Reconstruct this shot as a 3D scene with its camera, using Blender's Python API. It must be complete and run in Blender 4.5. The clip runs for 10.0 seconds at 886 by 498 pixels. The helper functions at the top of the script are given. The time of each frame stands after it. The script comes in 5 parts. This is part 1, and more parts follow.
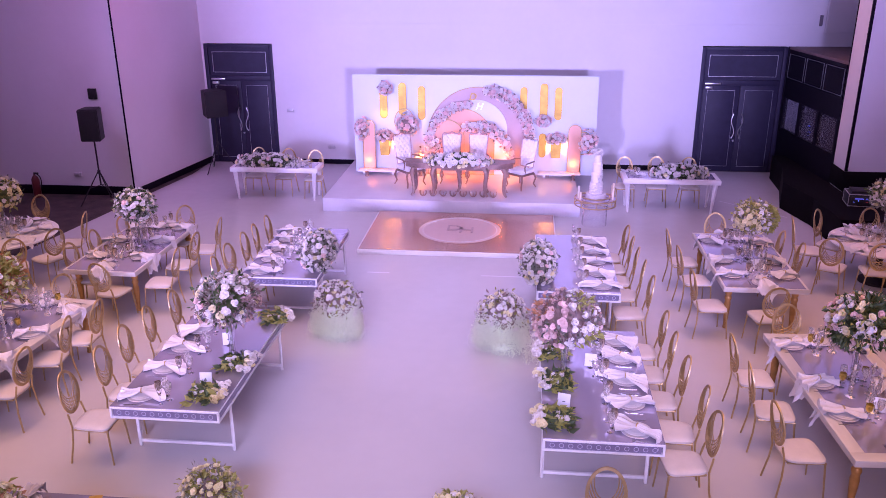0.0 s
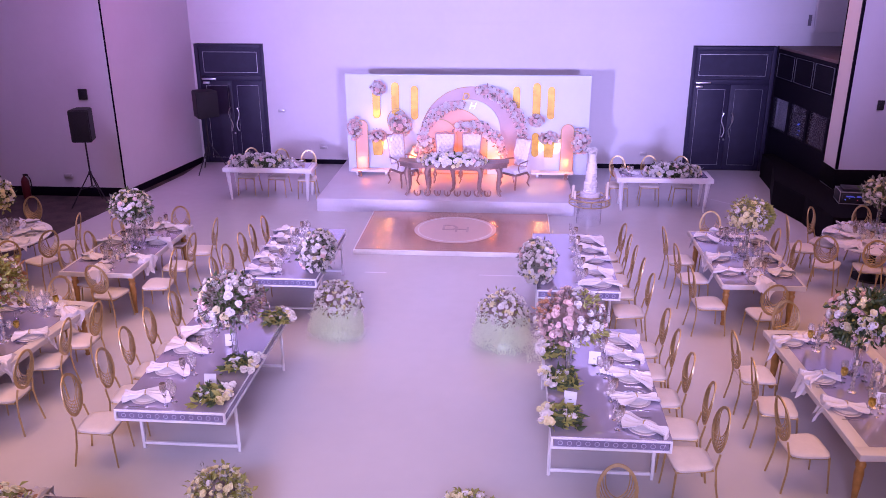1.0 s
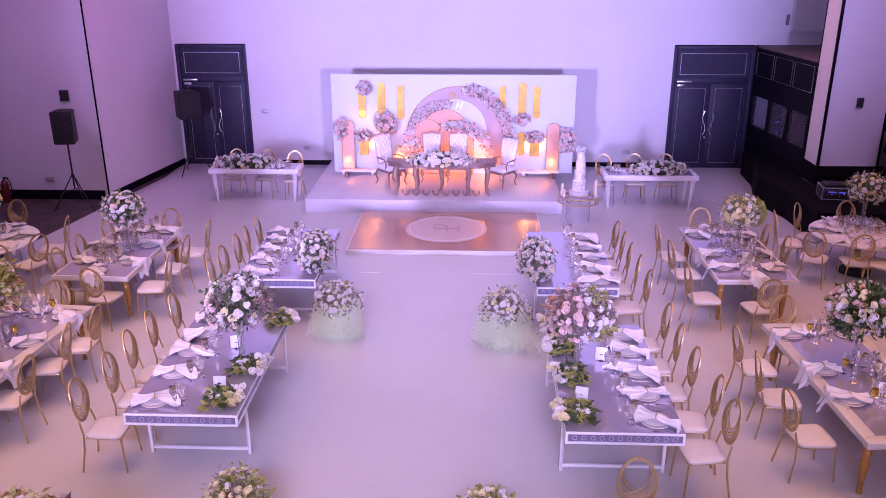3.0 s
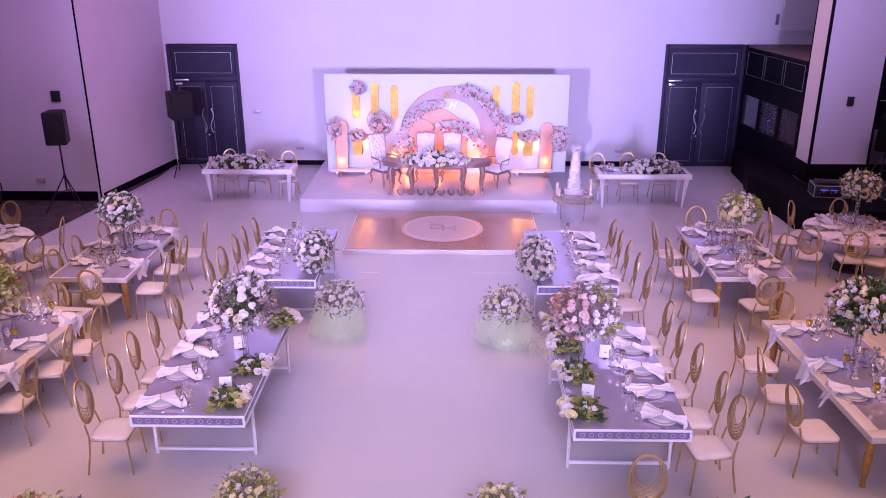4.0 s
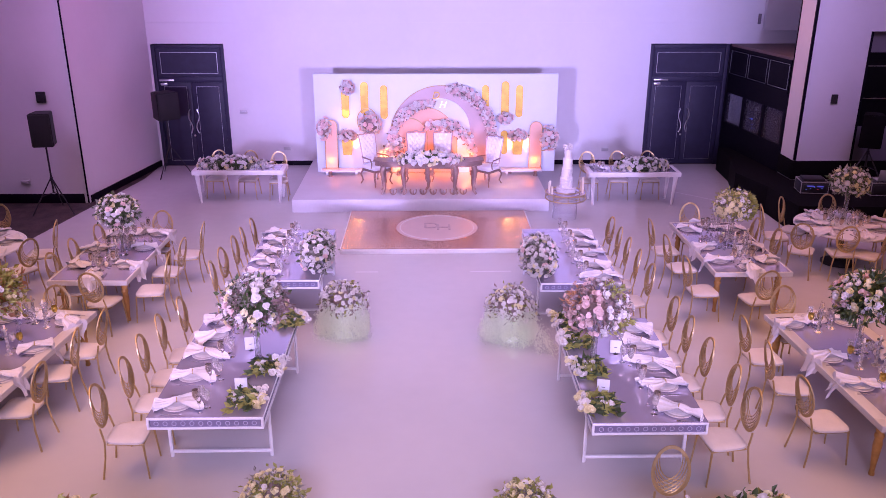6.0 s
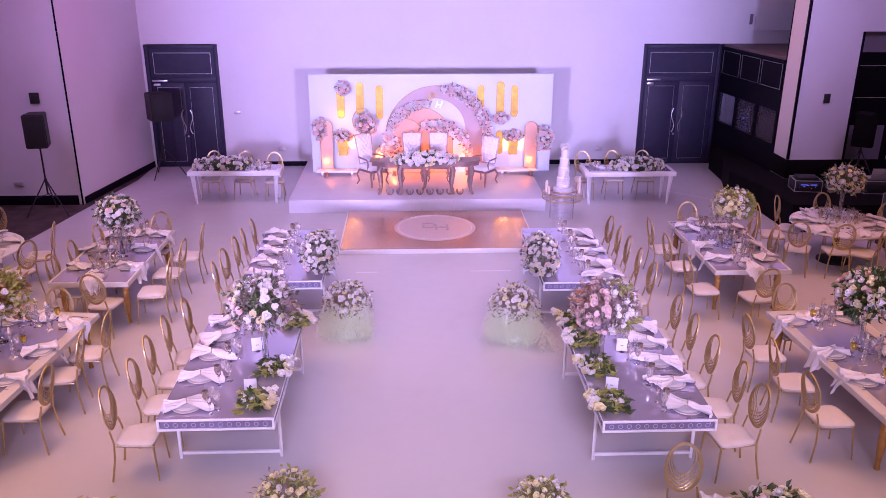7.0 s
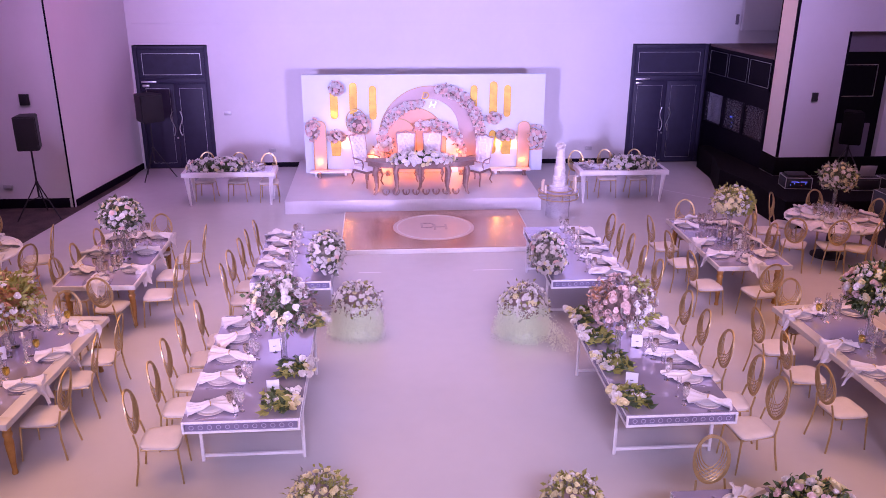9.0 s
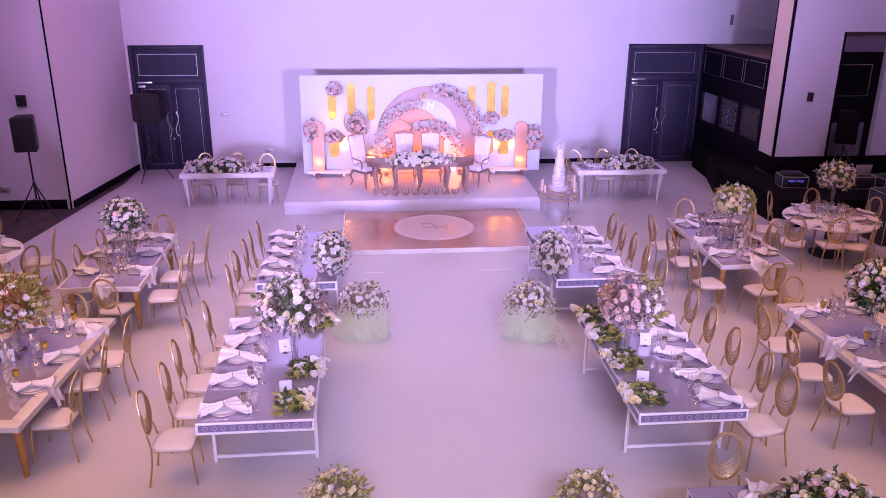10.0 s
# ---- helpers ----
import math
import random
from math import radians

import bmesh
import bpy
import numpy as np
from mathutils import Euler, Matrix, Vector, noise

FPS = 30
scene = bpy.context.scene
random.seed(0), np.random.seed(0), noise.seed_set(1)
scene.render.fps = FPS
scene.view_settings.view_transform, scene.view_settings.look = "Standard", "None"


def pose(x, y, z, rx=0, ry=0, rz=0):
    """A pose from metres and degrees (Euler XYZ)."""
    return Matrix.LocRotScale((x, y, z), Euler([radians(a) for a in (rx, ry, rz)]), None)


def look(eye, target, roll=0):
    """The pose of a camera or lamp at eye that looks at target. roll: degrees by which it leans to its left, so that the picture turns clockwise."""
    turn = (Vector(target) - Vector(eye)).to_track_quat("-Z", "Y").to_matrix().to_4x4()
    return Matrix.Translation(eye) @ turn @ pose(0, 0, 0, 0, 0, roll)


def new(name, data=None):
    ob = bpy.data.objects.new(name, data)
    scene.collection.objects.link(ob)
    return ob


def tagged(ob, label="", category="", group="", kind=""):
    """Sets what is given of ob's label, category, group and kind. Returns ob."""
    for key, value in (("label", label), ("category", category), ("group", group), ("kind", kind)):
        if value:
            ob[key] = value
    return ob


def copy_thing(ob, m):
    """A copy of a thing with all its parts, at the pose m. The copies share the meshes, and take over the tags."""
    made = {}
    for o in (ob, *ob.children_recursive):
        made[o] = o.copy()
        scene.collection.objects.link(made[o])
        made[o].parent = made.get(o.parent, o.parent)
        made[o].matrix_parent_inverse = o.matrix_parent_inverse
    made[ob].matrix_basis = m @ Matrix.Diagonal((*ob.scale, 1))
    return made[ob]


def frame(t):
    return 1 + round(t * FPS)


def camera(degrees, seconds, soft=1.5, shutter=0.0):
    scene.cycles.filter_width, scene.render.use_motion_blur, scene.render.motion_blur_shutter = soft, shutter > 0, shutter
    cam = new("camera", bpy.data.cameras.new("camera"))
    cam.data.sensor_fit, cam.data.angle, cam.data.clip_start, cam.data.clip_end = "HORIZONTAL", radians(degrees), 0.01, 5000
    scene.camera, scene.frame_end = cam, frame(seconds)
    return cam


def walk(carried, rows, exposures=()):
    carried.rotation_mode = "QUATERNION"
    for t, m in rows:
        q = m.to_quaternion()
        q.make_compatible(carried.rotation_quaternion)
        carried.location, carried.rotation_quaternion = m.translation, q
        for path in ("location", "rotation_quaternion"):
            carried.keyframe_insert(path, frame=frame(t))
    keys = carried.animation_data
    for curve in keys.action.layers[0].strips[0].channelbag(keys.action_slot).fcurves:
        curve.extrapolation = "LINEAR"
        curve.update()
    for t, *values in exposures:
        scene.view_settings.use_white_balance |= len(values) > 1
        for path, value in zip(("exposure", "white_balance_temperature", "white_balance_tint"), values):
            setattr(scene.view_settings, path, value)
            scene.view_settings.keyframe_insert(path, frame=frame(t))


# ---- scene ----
cam = camera(57.4, 10.0, soft=0.6)
PATH = [
    (0, (0.207, 0.069, 5.429), (0.016, 1.938, 4.743), -0.30),
    (0.5, (0.085, 0.052, 5.428), (-0.086, 1.923, 4.741), -0.27),
    (1, (-0.034, 0.036, 5.426), (-0.185, 1.908, 4.740), -0.23),
    (1.5, (-0.151, 0.019, 5.424), (-0.282, 1.893, 4.738), -0.20),
    (2, (-0.268, 0.003, 5.423), (-0.379, 1.878, 4.737), -0.17),
    (2.5, (-0.384, -0.013, 5.421), (-0.476, 1.864, 4.735), -0.13),
    (4, (-0.740, -0.056, 5.418), (-0.775, 1.822, 4.732), -0.03),
    (4.5, (-0.863, -0.069, 5.417), (-0.879, 1.809, 4.731), 0.00),
    (5, (-0.988, -0.081, 5.416), (-0.986, 1.797, 4.730), 0.04),
    (5.5, (-1.116, -0.092, 5.415), (-1.096, 1.786, 4.729), 0.07),
    (7, (-1.518, -0.119, 5.413), (-1.443, 1.758, 4.728), 0.18),
    (7.5, (-1.657, -0.126, 5.412), (-1.564, 1.751, 4.728), 0.22),
    (8, (-1.798, -0.132, 5.412), (-1.688, 1.744, 4.728), 0.25),
    (8.5, (-1.940, -0.136, 5.412), (-1.812, 1.739, 4.728), 0.29),
    (9, (-2.083, -0.140, 5.412), (-1.938, 1.734, 4.728), 0.32),
    (9.5, (-2.225, -0.143, 5.412), (-2.064, 1.730, 4.729), 0.36),
    (10, (-2.367, -0.145, 5.412), (-2.190, 1.727, 4.729), 0.40),
]
walk(cam, [(t, look(eye, target, roll)) for t, eye, target, roll in PATH],
     exposures=((0, 0.0, 6000, 11), (1.5, 0.0, 6000, 11), (5, 0.0, 6300, 10), (8, 0.0, 6500, 10), (10, 0.0, 6500, 10)))

# ---- light ----
world = bpy.data.worlds.new("hall_dark")
scene.world = world
world.use_nodes = True
world.node_tree.nodes["Background"].inputs[0].default_value = (0.10, 0.07, 0.13, 1)
world.node_tree.nodes["Background"].inputs[1].default_value = 0.2
scene.view_settings.exposure = 0.0


def lamp(name, kind, m, energy, colour, **more):
    data = bpy.data.lights.new(name, kind)
    data.energy, data.color = energy, colour
    for key, value in more.items():
        if key == "radius":
            data.shadow_soft_size = value
        elif key == "size":
            data.size = value
        elif key == "size_y":
            data.shape, data.size_y, data.spread = "RECTANGLE", value, radians(100)
        elif key == "spread":
            data.spread = radians(value)
        elif key == "spot":
            data.spot_size = radians(value)
        elif key == "blend":
            data.spot_blend = value
    ob = new(name, data)
    ob.matrix_basis = m
    return ob


VIOLET, LILAC, ROSE, AMBER = (0.525, 0.418, 1.0), (0.86, 0.55, 0.98), (1.0, 0.69, 0.65), (1.0, 0.25, 0.05)
# two violet wash lights on the balcony front
lamp("wash_light", "SPOT", look((-7.4, -2.5, 3.8), (-1.5, 21.4, 5.0)), 20600, VIOLET, radius=0.6, spot=44, blend=1.0)
lamp("wash_light", "SPOT", look((3.8, -4.3, 3.9), (0.5, 21.4, 5.0)), 20200, VIOLET, radius=0.6, spot=40, blend=1.0)
# unseen violet strip between them, added as fill for tables and floor
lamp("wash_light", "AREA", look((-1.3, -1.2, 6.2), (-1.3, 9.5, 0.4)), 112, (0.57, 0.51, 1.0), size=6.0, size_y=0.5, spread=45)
# unseen overhead fill, added: rose over the guests, lilac before the stage
lamp("ceiling_light", "AREA", look((-1.2, 5.0, 7.3), (-1.2, 5.001, 0)), 54, ROSE, size=8.0, size_y=10.0, spread=120)
# unseen fill from the balcony side, added to lighten the floor under the tables
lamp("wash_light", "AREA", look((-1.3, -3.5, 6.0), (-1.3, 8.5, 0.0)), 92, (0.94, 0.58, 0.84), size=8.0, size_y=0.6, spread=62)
for px, py, power, tint in ((-7.4, 8.6, 185, (1.0, 0.46, 0.20)), (5.6, 8.8, 165, (1.0, 0.44, 0.15))):
    lamp("ceiling_light", "AREA", look((px, py, 7.3), (px, py + 0.001, 0)), power, tint, size=4.0, size_y=8.0)
lamp("ceiling_light", "AREA", look((-1.8, 13.4, 7.3), (-1.8, 13.401, 0)), 265, LILAC, size=11.5, size_y=8.0, spread=115)
# unseen lamps added to tint the side bays and pier violet, pink and magenta
lamp("bay_light", "AREA", look((-10.8, 14.3, 6.6), (-9.7, 17.6, 1.2)), 35, (0.66, 0.38, 1.0), size=2.5, size_y=1.5)
lamp("bay_light", "AREA", look((-5.5, 16.0, 7.0), (-9.0, 19.8, 2.4)), 26, (1.0, 0.16, 0.80), size=2.5, size_y=1.5)
lamp("bay_light", "AREA", look((5.0, 17.6, 7.2), (7.1, 18.0, 2.4)), 12, (1.0, 0.44, 0.46), size=1.0, size_y=1.0, spread=55)
lamp("bay_light", "AREA", look((7.8, 13.5, 6.8), (7.7, 17.6, 3.0)), 42, (0.58, 0.38, 1.0), size=2.5, size_y=1.5)
lamp("bay_light", "AREA", look((7.0, 13.4, 7.2), (7.0, 13.6, 0)), 16, (1.0, 0.22, 0.72), size=2.5, size_y=3.0)
# amber uplights at the foot of the backdrop
for px, py, pz, power in ((-3.60, 19.34, 0.62, 3), (-3.22, 19.42, 1.74, 2.4), (-2.98, 19.51, 1.02, 3.6), (-2.30, 19.16, 0.80, 20), (-1.95, 19.20, 0.50, 9), (-0.30, 19.10, 0.80, 14), (-0.15, 19.20, 0.50, 7), (0.81, 19.51, 1.00, 8.0), (1.18, 19.50, 0.98, 4.0), (1.40, 19.34, 0.62, 4), (-1.15, 19.18, 0.60, 10)):
    lamp("uplight", "POINT", pose(px, py, pz), power, AMBER if pz < 0.85 else (1.0, 0.42, 0.12), radius=0.05)
# cool white lights in the hearts of two floor arrangements
for px, py in ((-2.50, 10.92), (-0.03, 10.72)):
    lamp("flower_light", "POINT", pose(px, py, 0.29), 2.8, (0.78, 0.93, 1.0), radius=0.14)

# ---- materials ----


def material(name, colour, rough=0.5, metal=0.0, vary=0.12, scale=6.0, bump=0.0, bump_scale=40.0, spread=0.0, trans=0.0, coat=0.0, second=None, sheen=0.0, sub=0.0, spec=0.5):
    """Colour with stains at a large scale and grain at a small one; spread varies it from piece to piece."""
    mat = bpy.data.materials.new(name)
    mat.use_nodes = True
    nodes, links = mat.node_tree.nodes, mat.node_tree.links
    bsdf = nodes["Principled BSDF"]
    bsdf.inputs["Metallic"].default_value = metal
    bsdf.inputs["Transmission Weight"].default_value = trans
    bsdf.inputs["Specular IOR Level"].default_value = spec
    bsdf.inputs["Coat Weight"].default_value = coat
    bsdf.inputs["Coat Roughness"].default_value = 0.12
    bsdf.inputs["Sheen Weight"].default_value = sheen
    bsdf.inputs["Subsurface Weight"].default_value = sub
    bsdf.inputs["Subsurface Radius"].default_value = (0.02, 0.012, 0.008)
    coord = nodes.new("ShaderNodeTexCoord")
    big, small = nodes.new("ShaderNodeTexNoise"), nodes.new("ShaderNodeTexNoise")
    big.inputs["Scale"].default_value, big.inputs["Detail"].default_value = scale, 3
    small.inputs["Scale"].default_value, small.inputs["Detail"].default_value = scale * 9, 4
    links.new(coord.outputs["Object"], big.inputs["Vector"])
    links.new(coord.outputs["Object"], small.inputs["Vector"])
    add = nodes.new("ShaderNodeMath")
    add.operation = "MULTIPLY_ADD"
    links.new(small.outputs["Fac"], add.inputs[0])
    add.inputs[1].default_value = 0.4
    links.new(big.outputs["Fac"], add.inputs[2])
    ramp = nodes.new("ShaderNodeValToRGB")
    dark = second if second else tuple(c * (1 - vary) for c in colour)
    ramp.color_ramp.elements[0].position, ramp.color_ramp.elements[0].color = 0.45, (*dark, 1)
    ramp.color_ramp.elements[1].position, ramp.color_ramp.elements[1].color = 0.95, (*colour, 1)
    links.new(add.outputs[0], ramp.inputs["Fac"])
    out = ramp.outputs["Color"]
    if spread:
        info, hue = nodes.new("ShaderNodeObjectInfo"), nodes.new("ShaderNodeHueSaturation")
        scaled = nodes.new("ShaderNodeMapRange")
        scaled.inputs["To Min"].default_value, scaled.inputs["To Max"].default_value = 1 - spread, 1 + spread
        links.new(info.outputs["Random"], scaled.inputs["Value"])
        links.new(scaled.outputs["Result"], hue.inputs["Value"])
        links.new(out, hue.inputs["Color"])
        out = hue.outputs["Color"]
    links.new(out, bsdf.inputs["Base Color"])
    rmap = nodes.new("ShaderNodeMapRange")
    rmap.inputs["To Min"].default_value, rmap.inputs["To Max"].default_value = rough * 0.8, min(1, rough * 1.25)
    links.new(small.outputs["Fac"], rmap.inputs["Value"])
    links.new(rmap.outputs["Result"], bsdf.inputs["Roughness"])
    if bump:
        grain, b = nodes.new("ShaderNodeTexNoise"), nodes.new("ShaderNodeBump")
        grain.inputs["Scale"].default_value = bump_scale
        links.new(coord.outputs["Object"], grain.inputs["Vector"])
        links.new(grain.outputs["Fac"], b.inputs["Height"])
        b.inputs["Strength"].default_value, b.inputs["Distance"].default_value = bump, 0.01
        links.new(b.outputs["Normal"], bsdf.inputs["Normal"])
    return mat


def leafy(name, colour, vary):
    """Leaves: colour runs from island to island."""
    mat = material(name, colour, 0.55, vary=0.3, scale=20)
    nodes, links = mat.node_tree.nodes, mat.node_tree.links
    geo, hue, rng = nodes.new("ShaderNodeNewGeometry"), nodes.new("ShaderNodeHueSaturation"), nodes.new("ShaderNodeMapRange")
    rng.inputs["To Min"].default_value, rng.inputs["To Max"].default_value = 1 - vary, 1 + vary
    links.new(geo.outputs["Random Per Island"], rng.inputs["Value"])
    links.new(rng.outputs["Result"], hue.inputs["Value"])
    bsdf = nodes["Principled BSDF"]
    old = bsdf.inputs["Base Color"].links[0].from_socket
    links.new(old, hue.inputs["Color"])
    links.new(hue.outputs["Color"], bsdf.inputs["Base Color"])
    return mat


def airy(name, colour, mat=None, share=0.45):
    """Petals and leaves that let part of the light through."""
    mat = mat or leafy(name, colour, 0.12)
    nodes, links = mat.node_tree.nodes, mat.node_tree.links
    thin, mix = nodes.new("ShaderNodeBsdfTranslucent"), nodes.new("ShaderNodeMixShader")
    thin.inputs["Color"].default_value = (*colour, 1)
    mix.inputs[0].default_value = share
    links.new(nodes["Principled BSDF"].outputs[0], mix.inputs[1])
    links.new(thin.outputs[0], mix.inputs[2])
    links.new(mix.outputs[0], nodes["Material Output"].inputs["Surface"])
    return mat


M = {
    "wall": material("wall_paint", (0.72, 0.70, 0.72), 0.7, vary=0.06, scale=0.8, bump=0.05, bump_scale=90),
    "ceiling": material("ceiling_paint", (0.42, 0.38, 0.37), 0.8, vary=0.06, scale=0.6),
    "vinyl": material("white_vinyl", (0.55, 0.53, 0.53), 0.22, vary=0.07, scale=0.5, bump=0.02, bump_scale=6),
    "tape": material("clear_tape", (0.72, 0.69, 0.73), 0.2, vary=0.15, scale=3),
    "carpet": material("dark_carpet", (0.085, 0.056, 0.050), 0.95, vary=0.4, scale=3, bump=0.5, bump_scale=160, second=(0.025, 0.018, 0.018)),
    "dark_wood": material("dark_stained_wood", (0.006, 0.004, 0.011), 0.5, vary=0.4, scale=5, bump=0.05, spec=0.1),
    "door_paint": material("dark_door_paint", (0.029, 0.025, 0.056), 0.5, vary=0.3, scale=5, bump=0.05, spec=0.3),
    "black": material("black_fabric", (0.006, 0.005, 0.007), 0.9, vary=0.4, scale=8, bump=0.2, bump_scale=120, spec=0.1),
    "black_plastic": material("black_plastic", (0.018, 0.015, 0.020), 0.55, vary=0.3, scale=12),
    "grille": material("speaker_grille", (0.016, 0.014, 0.018), 0.6, vary=0.5, scale=60, bump=0.6, bump_scale=300),
    "silver": material("silver_metal", (0.75, 0.74, 0.76), 0.3, 1.0, vary=0.15),
    "gold": material("gold_metal", (0.60, 0.455, 0.225), 0.42, 0.74, vary=0.25, scale=9, second=(0.44, 0.325, 0.15)),
    "gold_leaf": material("gold_leaf", (0.62, 0.43, 0.08), 0.42, 0.65, vary=0.3, scale=7, second=(0.42, 0.26, 0.05), bump=0.15, bump_scale=25),
    "gold_wood": material("gold_painted_wood", (0.52, 0.28, 0.08), 0.45, 0.35, vary=0.35, scale=10),
    "taupe": material("champagne_painted_wood", (0.34, 0.23, 0.20), 0.30, 0.40, vary=0.3, scale=8),
    "rose_gold": material("rose_gold_paint", (0.55, 0.42, 0.41), 0.35, 0.4, vary=0.2, scale=8),
    "white": material("white_lacquer", (0.80, 0.78, 0.79), 0.32, vary=0.07, scale=3),
    "rim": material("cream_lacquer", (0.60, 0.56, 0.51), 0.35, vary=0.08, scale=3),
    "white_metal": material("white_powder_coat", (0.80, 0.79, 0.82), 0.4, vary=0.08, scale=6),
    "mirror": material("grey_mirror_glass", (0.62, 0.57, 0.70), 0.035, 0.66, vary=0.05, scale=2),
    "tint": material("smoked_glass_panel", (0.28, 0.25, 0.37), 0.2, 0.3, vary=0.1, scale=3),
    "leather": material("cream_leatherette", (0.66, 0.60, 0.54), 0.5, vary=0.10, scale=8, spread=0.06, bump=0.06, bump_scale=120),
    "roof_brown": material("brown_booth_top", (0.16, 0.10, 0.10), 0.6, vary=0.3, scale=3),
    "riser_cloth": material("dark_riser_cloth", (0.0045, 0.003, 0.005), 0.8, vary=0.4, scale=5, bump=0.2, bump_scale=100, spec=0.1),
    "ring_grey": material("pale_grey_ring", (0.46, 0.43, 0.55), 0.4, vary=0.1, scale=8),
    "tuft": material("white_tufted_velvet", (0.84, 0.80, 0.83), 0.6, vary=0.08, scale=9, sheen=0.3),
    "linen": material("white_linen", (0.70, 0.67, 0.69), 0.85, vary=0.06, scale=14, spread=0.05, bump=0.03, bump_scale=150),
    "china": material("white_china", (0.80, 0.77, 0.76), 0.18, vary=0.05, scale=12, coat=0.3),
    "charger": material("beaded_charger", (0.74, 0.69, 0.70), 0.25, 0.12, vary=0.2, scale=30),
    "steel": material("polished_steel", (0.62, 0.60, 0.60), 0.2, 1.0, vary=0.15, scale=20),
    "glass": material("clear_glass", (0.95, 0.95, 0.97), 0.03, trans=1.0, vary=0.01),
    "crystal": material("cut_crystal", (0.85, 0.82, 0.80), 0.05, 0.25, trans=0.85, vary=0.1),
    "dark_glass": material("smoked_window_glass", (0.45, 0.45, 0.52), 0.08, trans=0.9, vary=0.05, spec=0.12),
    "amber": material("amber_glass", (0.62, 0.46, 0.09), 0.12, 0.75, trans=0.15, vary=0.1),
    "smoke": material("silvered_glass", (0.62, 0.53, 0.44), 0.12, 0.85, vary=0.2),
    "card": material("white_card", (0.62, 0.62, 0.66), 0.7, vary=0.04, scale=20),
    "ink": material("dark_ink", (0.06, 0.05, 0.06), 0.7),
    "copper": material("copper_mirror_sheet", (0.62, 0.41, 0.29), 0.24, 0.72, vary=0.2, scale=1.2, second=(0.45, 0.27, 0.20), bump=0.04, bump_scale=3),
    "medallion": material("pale_medallion", (0.63, 0.48, 0.44), 0.3, vary=0.08, scale=4),
    "stage": material("stage_laminate", (0.58, 0.54, 0.58), 0.36, vary=0.10, scale=2.5, bump=0.03, bump_scale=5),
    "backdrop": material("white_backdrop_board", (0.67, 0.74, 0.82), 0.6, vary=0.05, scale=1.2),
    "blush": material("blush_board", (0.78, 0.46, 0.33), 0.5, vary=0.1, scale=2),
    "mauve": material("mauve_board", (0.55, 0.41, 0.40), 0.4, vary=0.12, scale=2),
    "rose_white": airy("", (0.9, 0.86, 0.83), material("white_rose", (0.86, 0.83, 0.79), 0.6, vary=0.08, scale=30, spread=0.08), 0.3),
    "rose_cream": airy("", (0.89, 0.82, 0.50), material("cream_rose", (0.89, 0.82, 0.50), 0.6, vary=0.1, scale=30, spread=0.1), 0.3),
    "rose_blush": airy("", (0.92, 0.71, 0.67), material("blush_rose", (0.92, 0.71, 0.67), 0.6, vary=0.1, scale=30, spread=0.1), 0.3),
    "rose_peach": airy("", (0.80, 0.51, 0.35), material("peach_rose", (0.80, 0.51, 0.35), 0.6, vary=0.15, scale=30, spread=0.12), 0.3),
    "rose_dusty": airy("", (0.80, 0.60, 0.54), material("dusty_rose", (0.80, 0.60, 0.54), 0.6, vary=0.15, scale=30, spread=0.12), 0.3),
    "rose_rust": airy("", (0.60, 0.28, 0.12), material("rust_rose", (0.62, 0.32, 0.16), 0.6, vary=0.2, scale=30, spread=0.15), 0.3),
    "leaf": airy("", (0.07, 0.12, 0.03), leafy("green_leaves", (0.08, 0.12, 0.045), 0.55), 0.3),
    "leaf_grey": airy("", (0.24, 0.25, 0.19), leafy("grey_green_leaves", (0.32, 0.31, 0.26), 0.4), 0.3),
    "leaf_lime": airy("", (0.40, 0.40, 0.08), leafy("lime_foliage", (0.36, 0.37, 0.10), 0.35), 0.3),
    "leaf_rust": airy("", (0.45, 0.25, 0.14), leafy("rust_leaves", (0.46, 0.23, 0.10), 0.4), 0.3),
    "leaf_brown": airy("", (0.34, 0.24, 0.22), leafy("brown_leaves", (0.33, 0.24, 0.22), 0.35), 0.3),
    "breath": airy("babys_breath", (0.94, 0.96, 0.84), share=0.55),
    "icing": material("white_icing", (0.82, 0.78, 0.77), 0.45, vary=0.05, scale=10, sub=0.1),
    "grey_panel": material("dull_grey_panel", (0.16, 0.14, 0.17), 0.7, vary=0.1, scale=3),
    "red": material("red_enamel", (0.10, 0.01, 0.012), 0.35),
    "rubber": material("black_rubber", (0.015, 0.015, 0.015), 0.8),
    "case": material("flight_case_laminate", (0.03, 0.03, 0.035), 0.5, vary=0.3, scale=6),
    "laptop": material("laptop_aluminium", (0.55, 0.54, 0.56), 0.35, 0.4, vary=0.05),
    "wick": material("candle_wax", (0.80, 0.70, 0.55), 0.6, vary=0.05, sub=0.2),
}


def glow(name, colour, strength):
    mat = material(name, (0.02, 0.02, 0.02), 0.5)
    b = mat.node_tree.nodes["Principled BSDF"]
    b.inputs["Emission Color"].default_value, b.inputs["Emission Strength"].default_value = (*colour, 1), strength
    return mat


M["led_blue"] = glow("blue_led", (0.1, 0.15, 1.0), 4)
M["led_screen"] = glow("blue_display", (0.16, 0.14, 1.0), 0.5)
M["led_red"] = glow("red_led", (1.0, 0.05, 0.1), 3)
M["letter"] = glow("lit_gold_letter", (1.0, 0.66, 0.40), 2.4)

# ---- building blocks ----


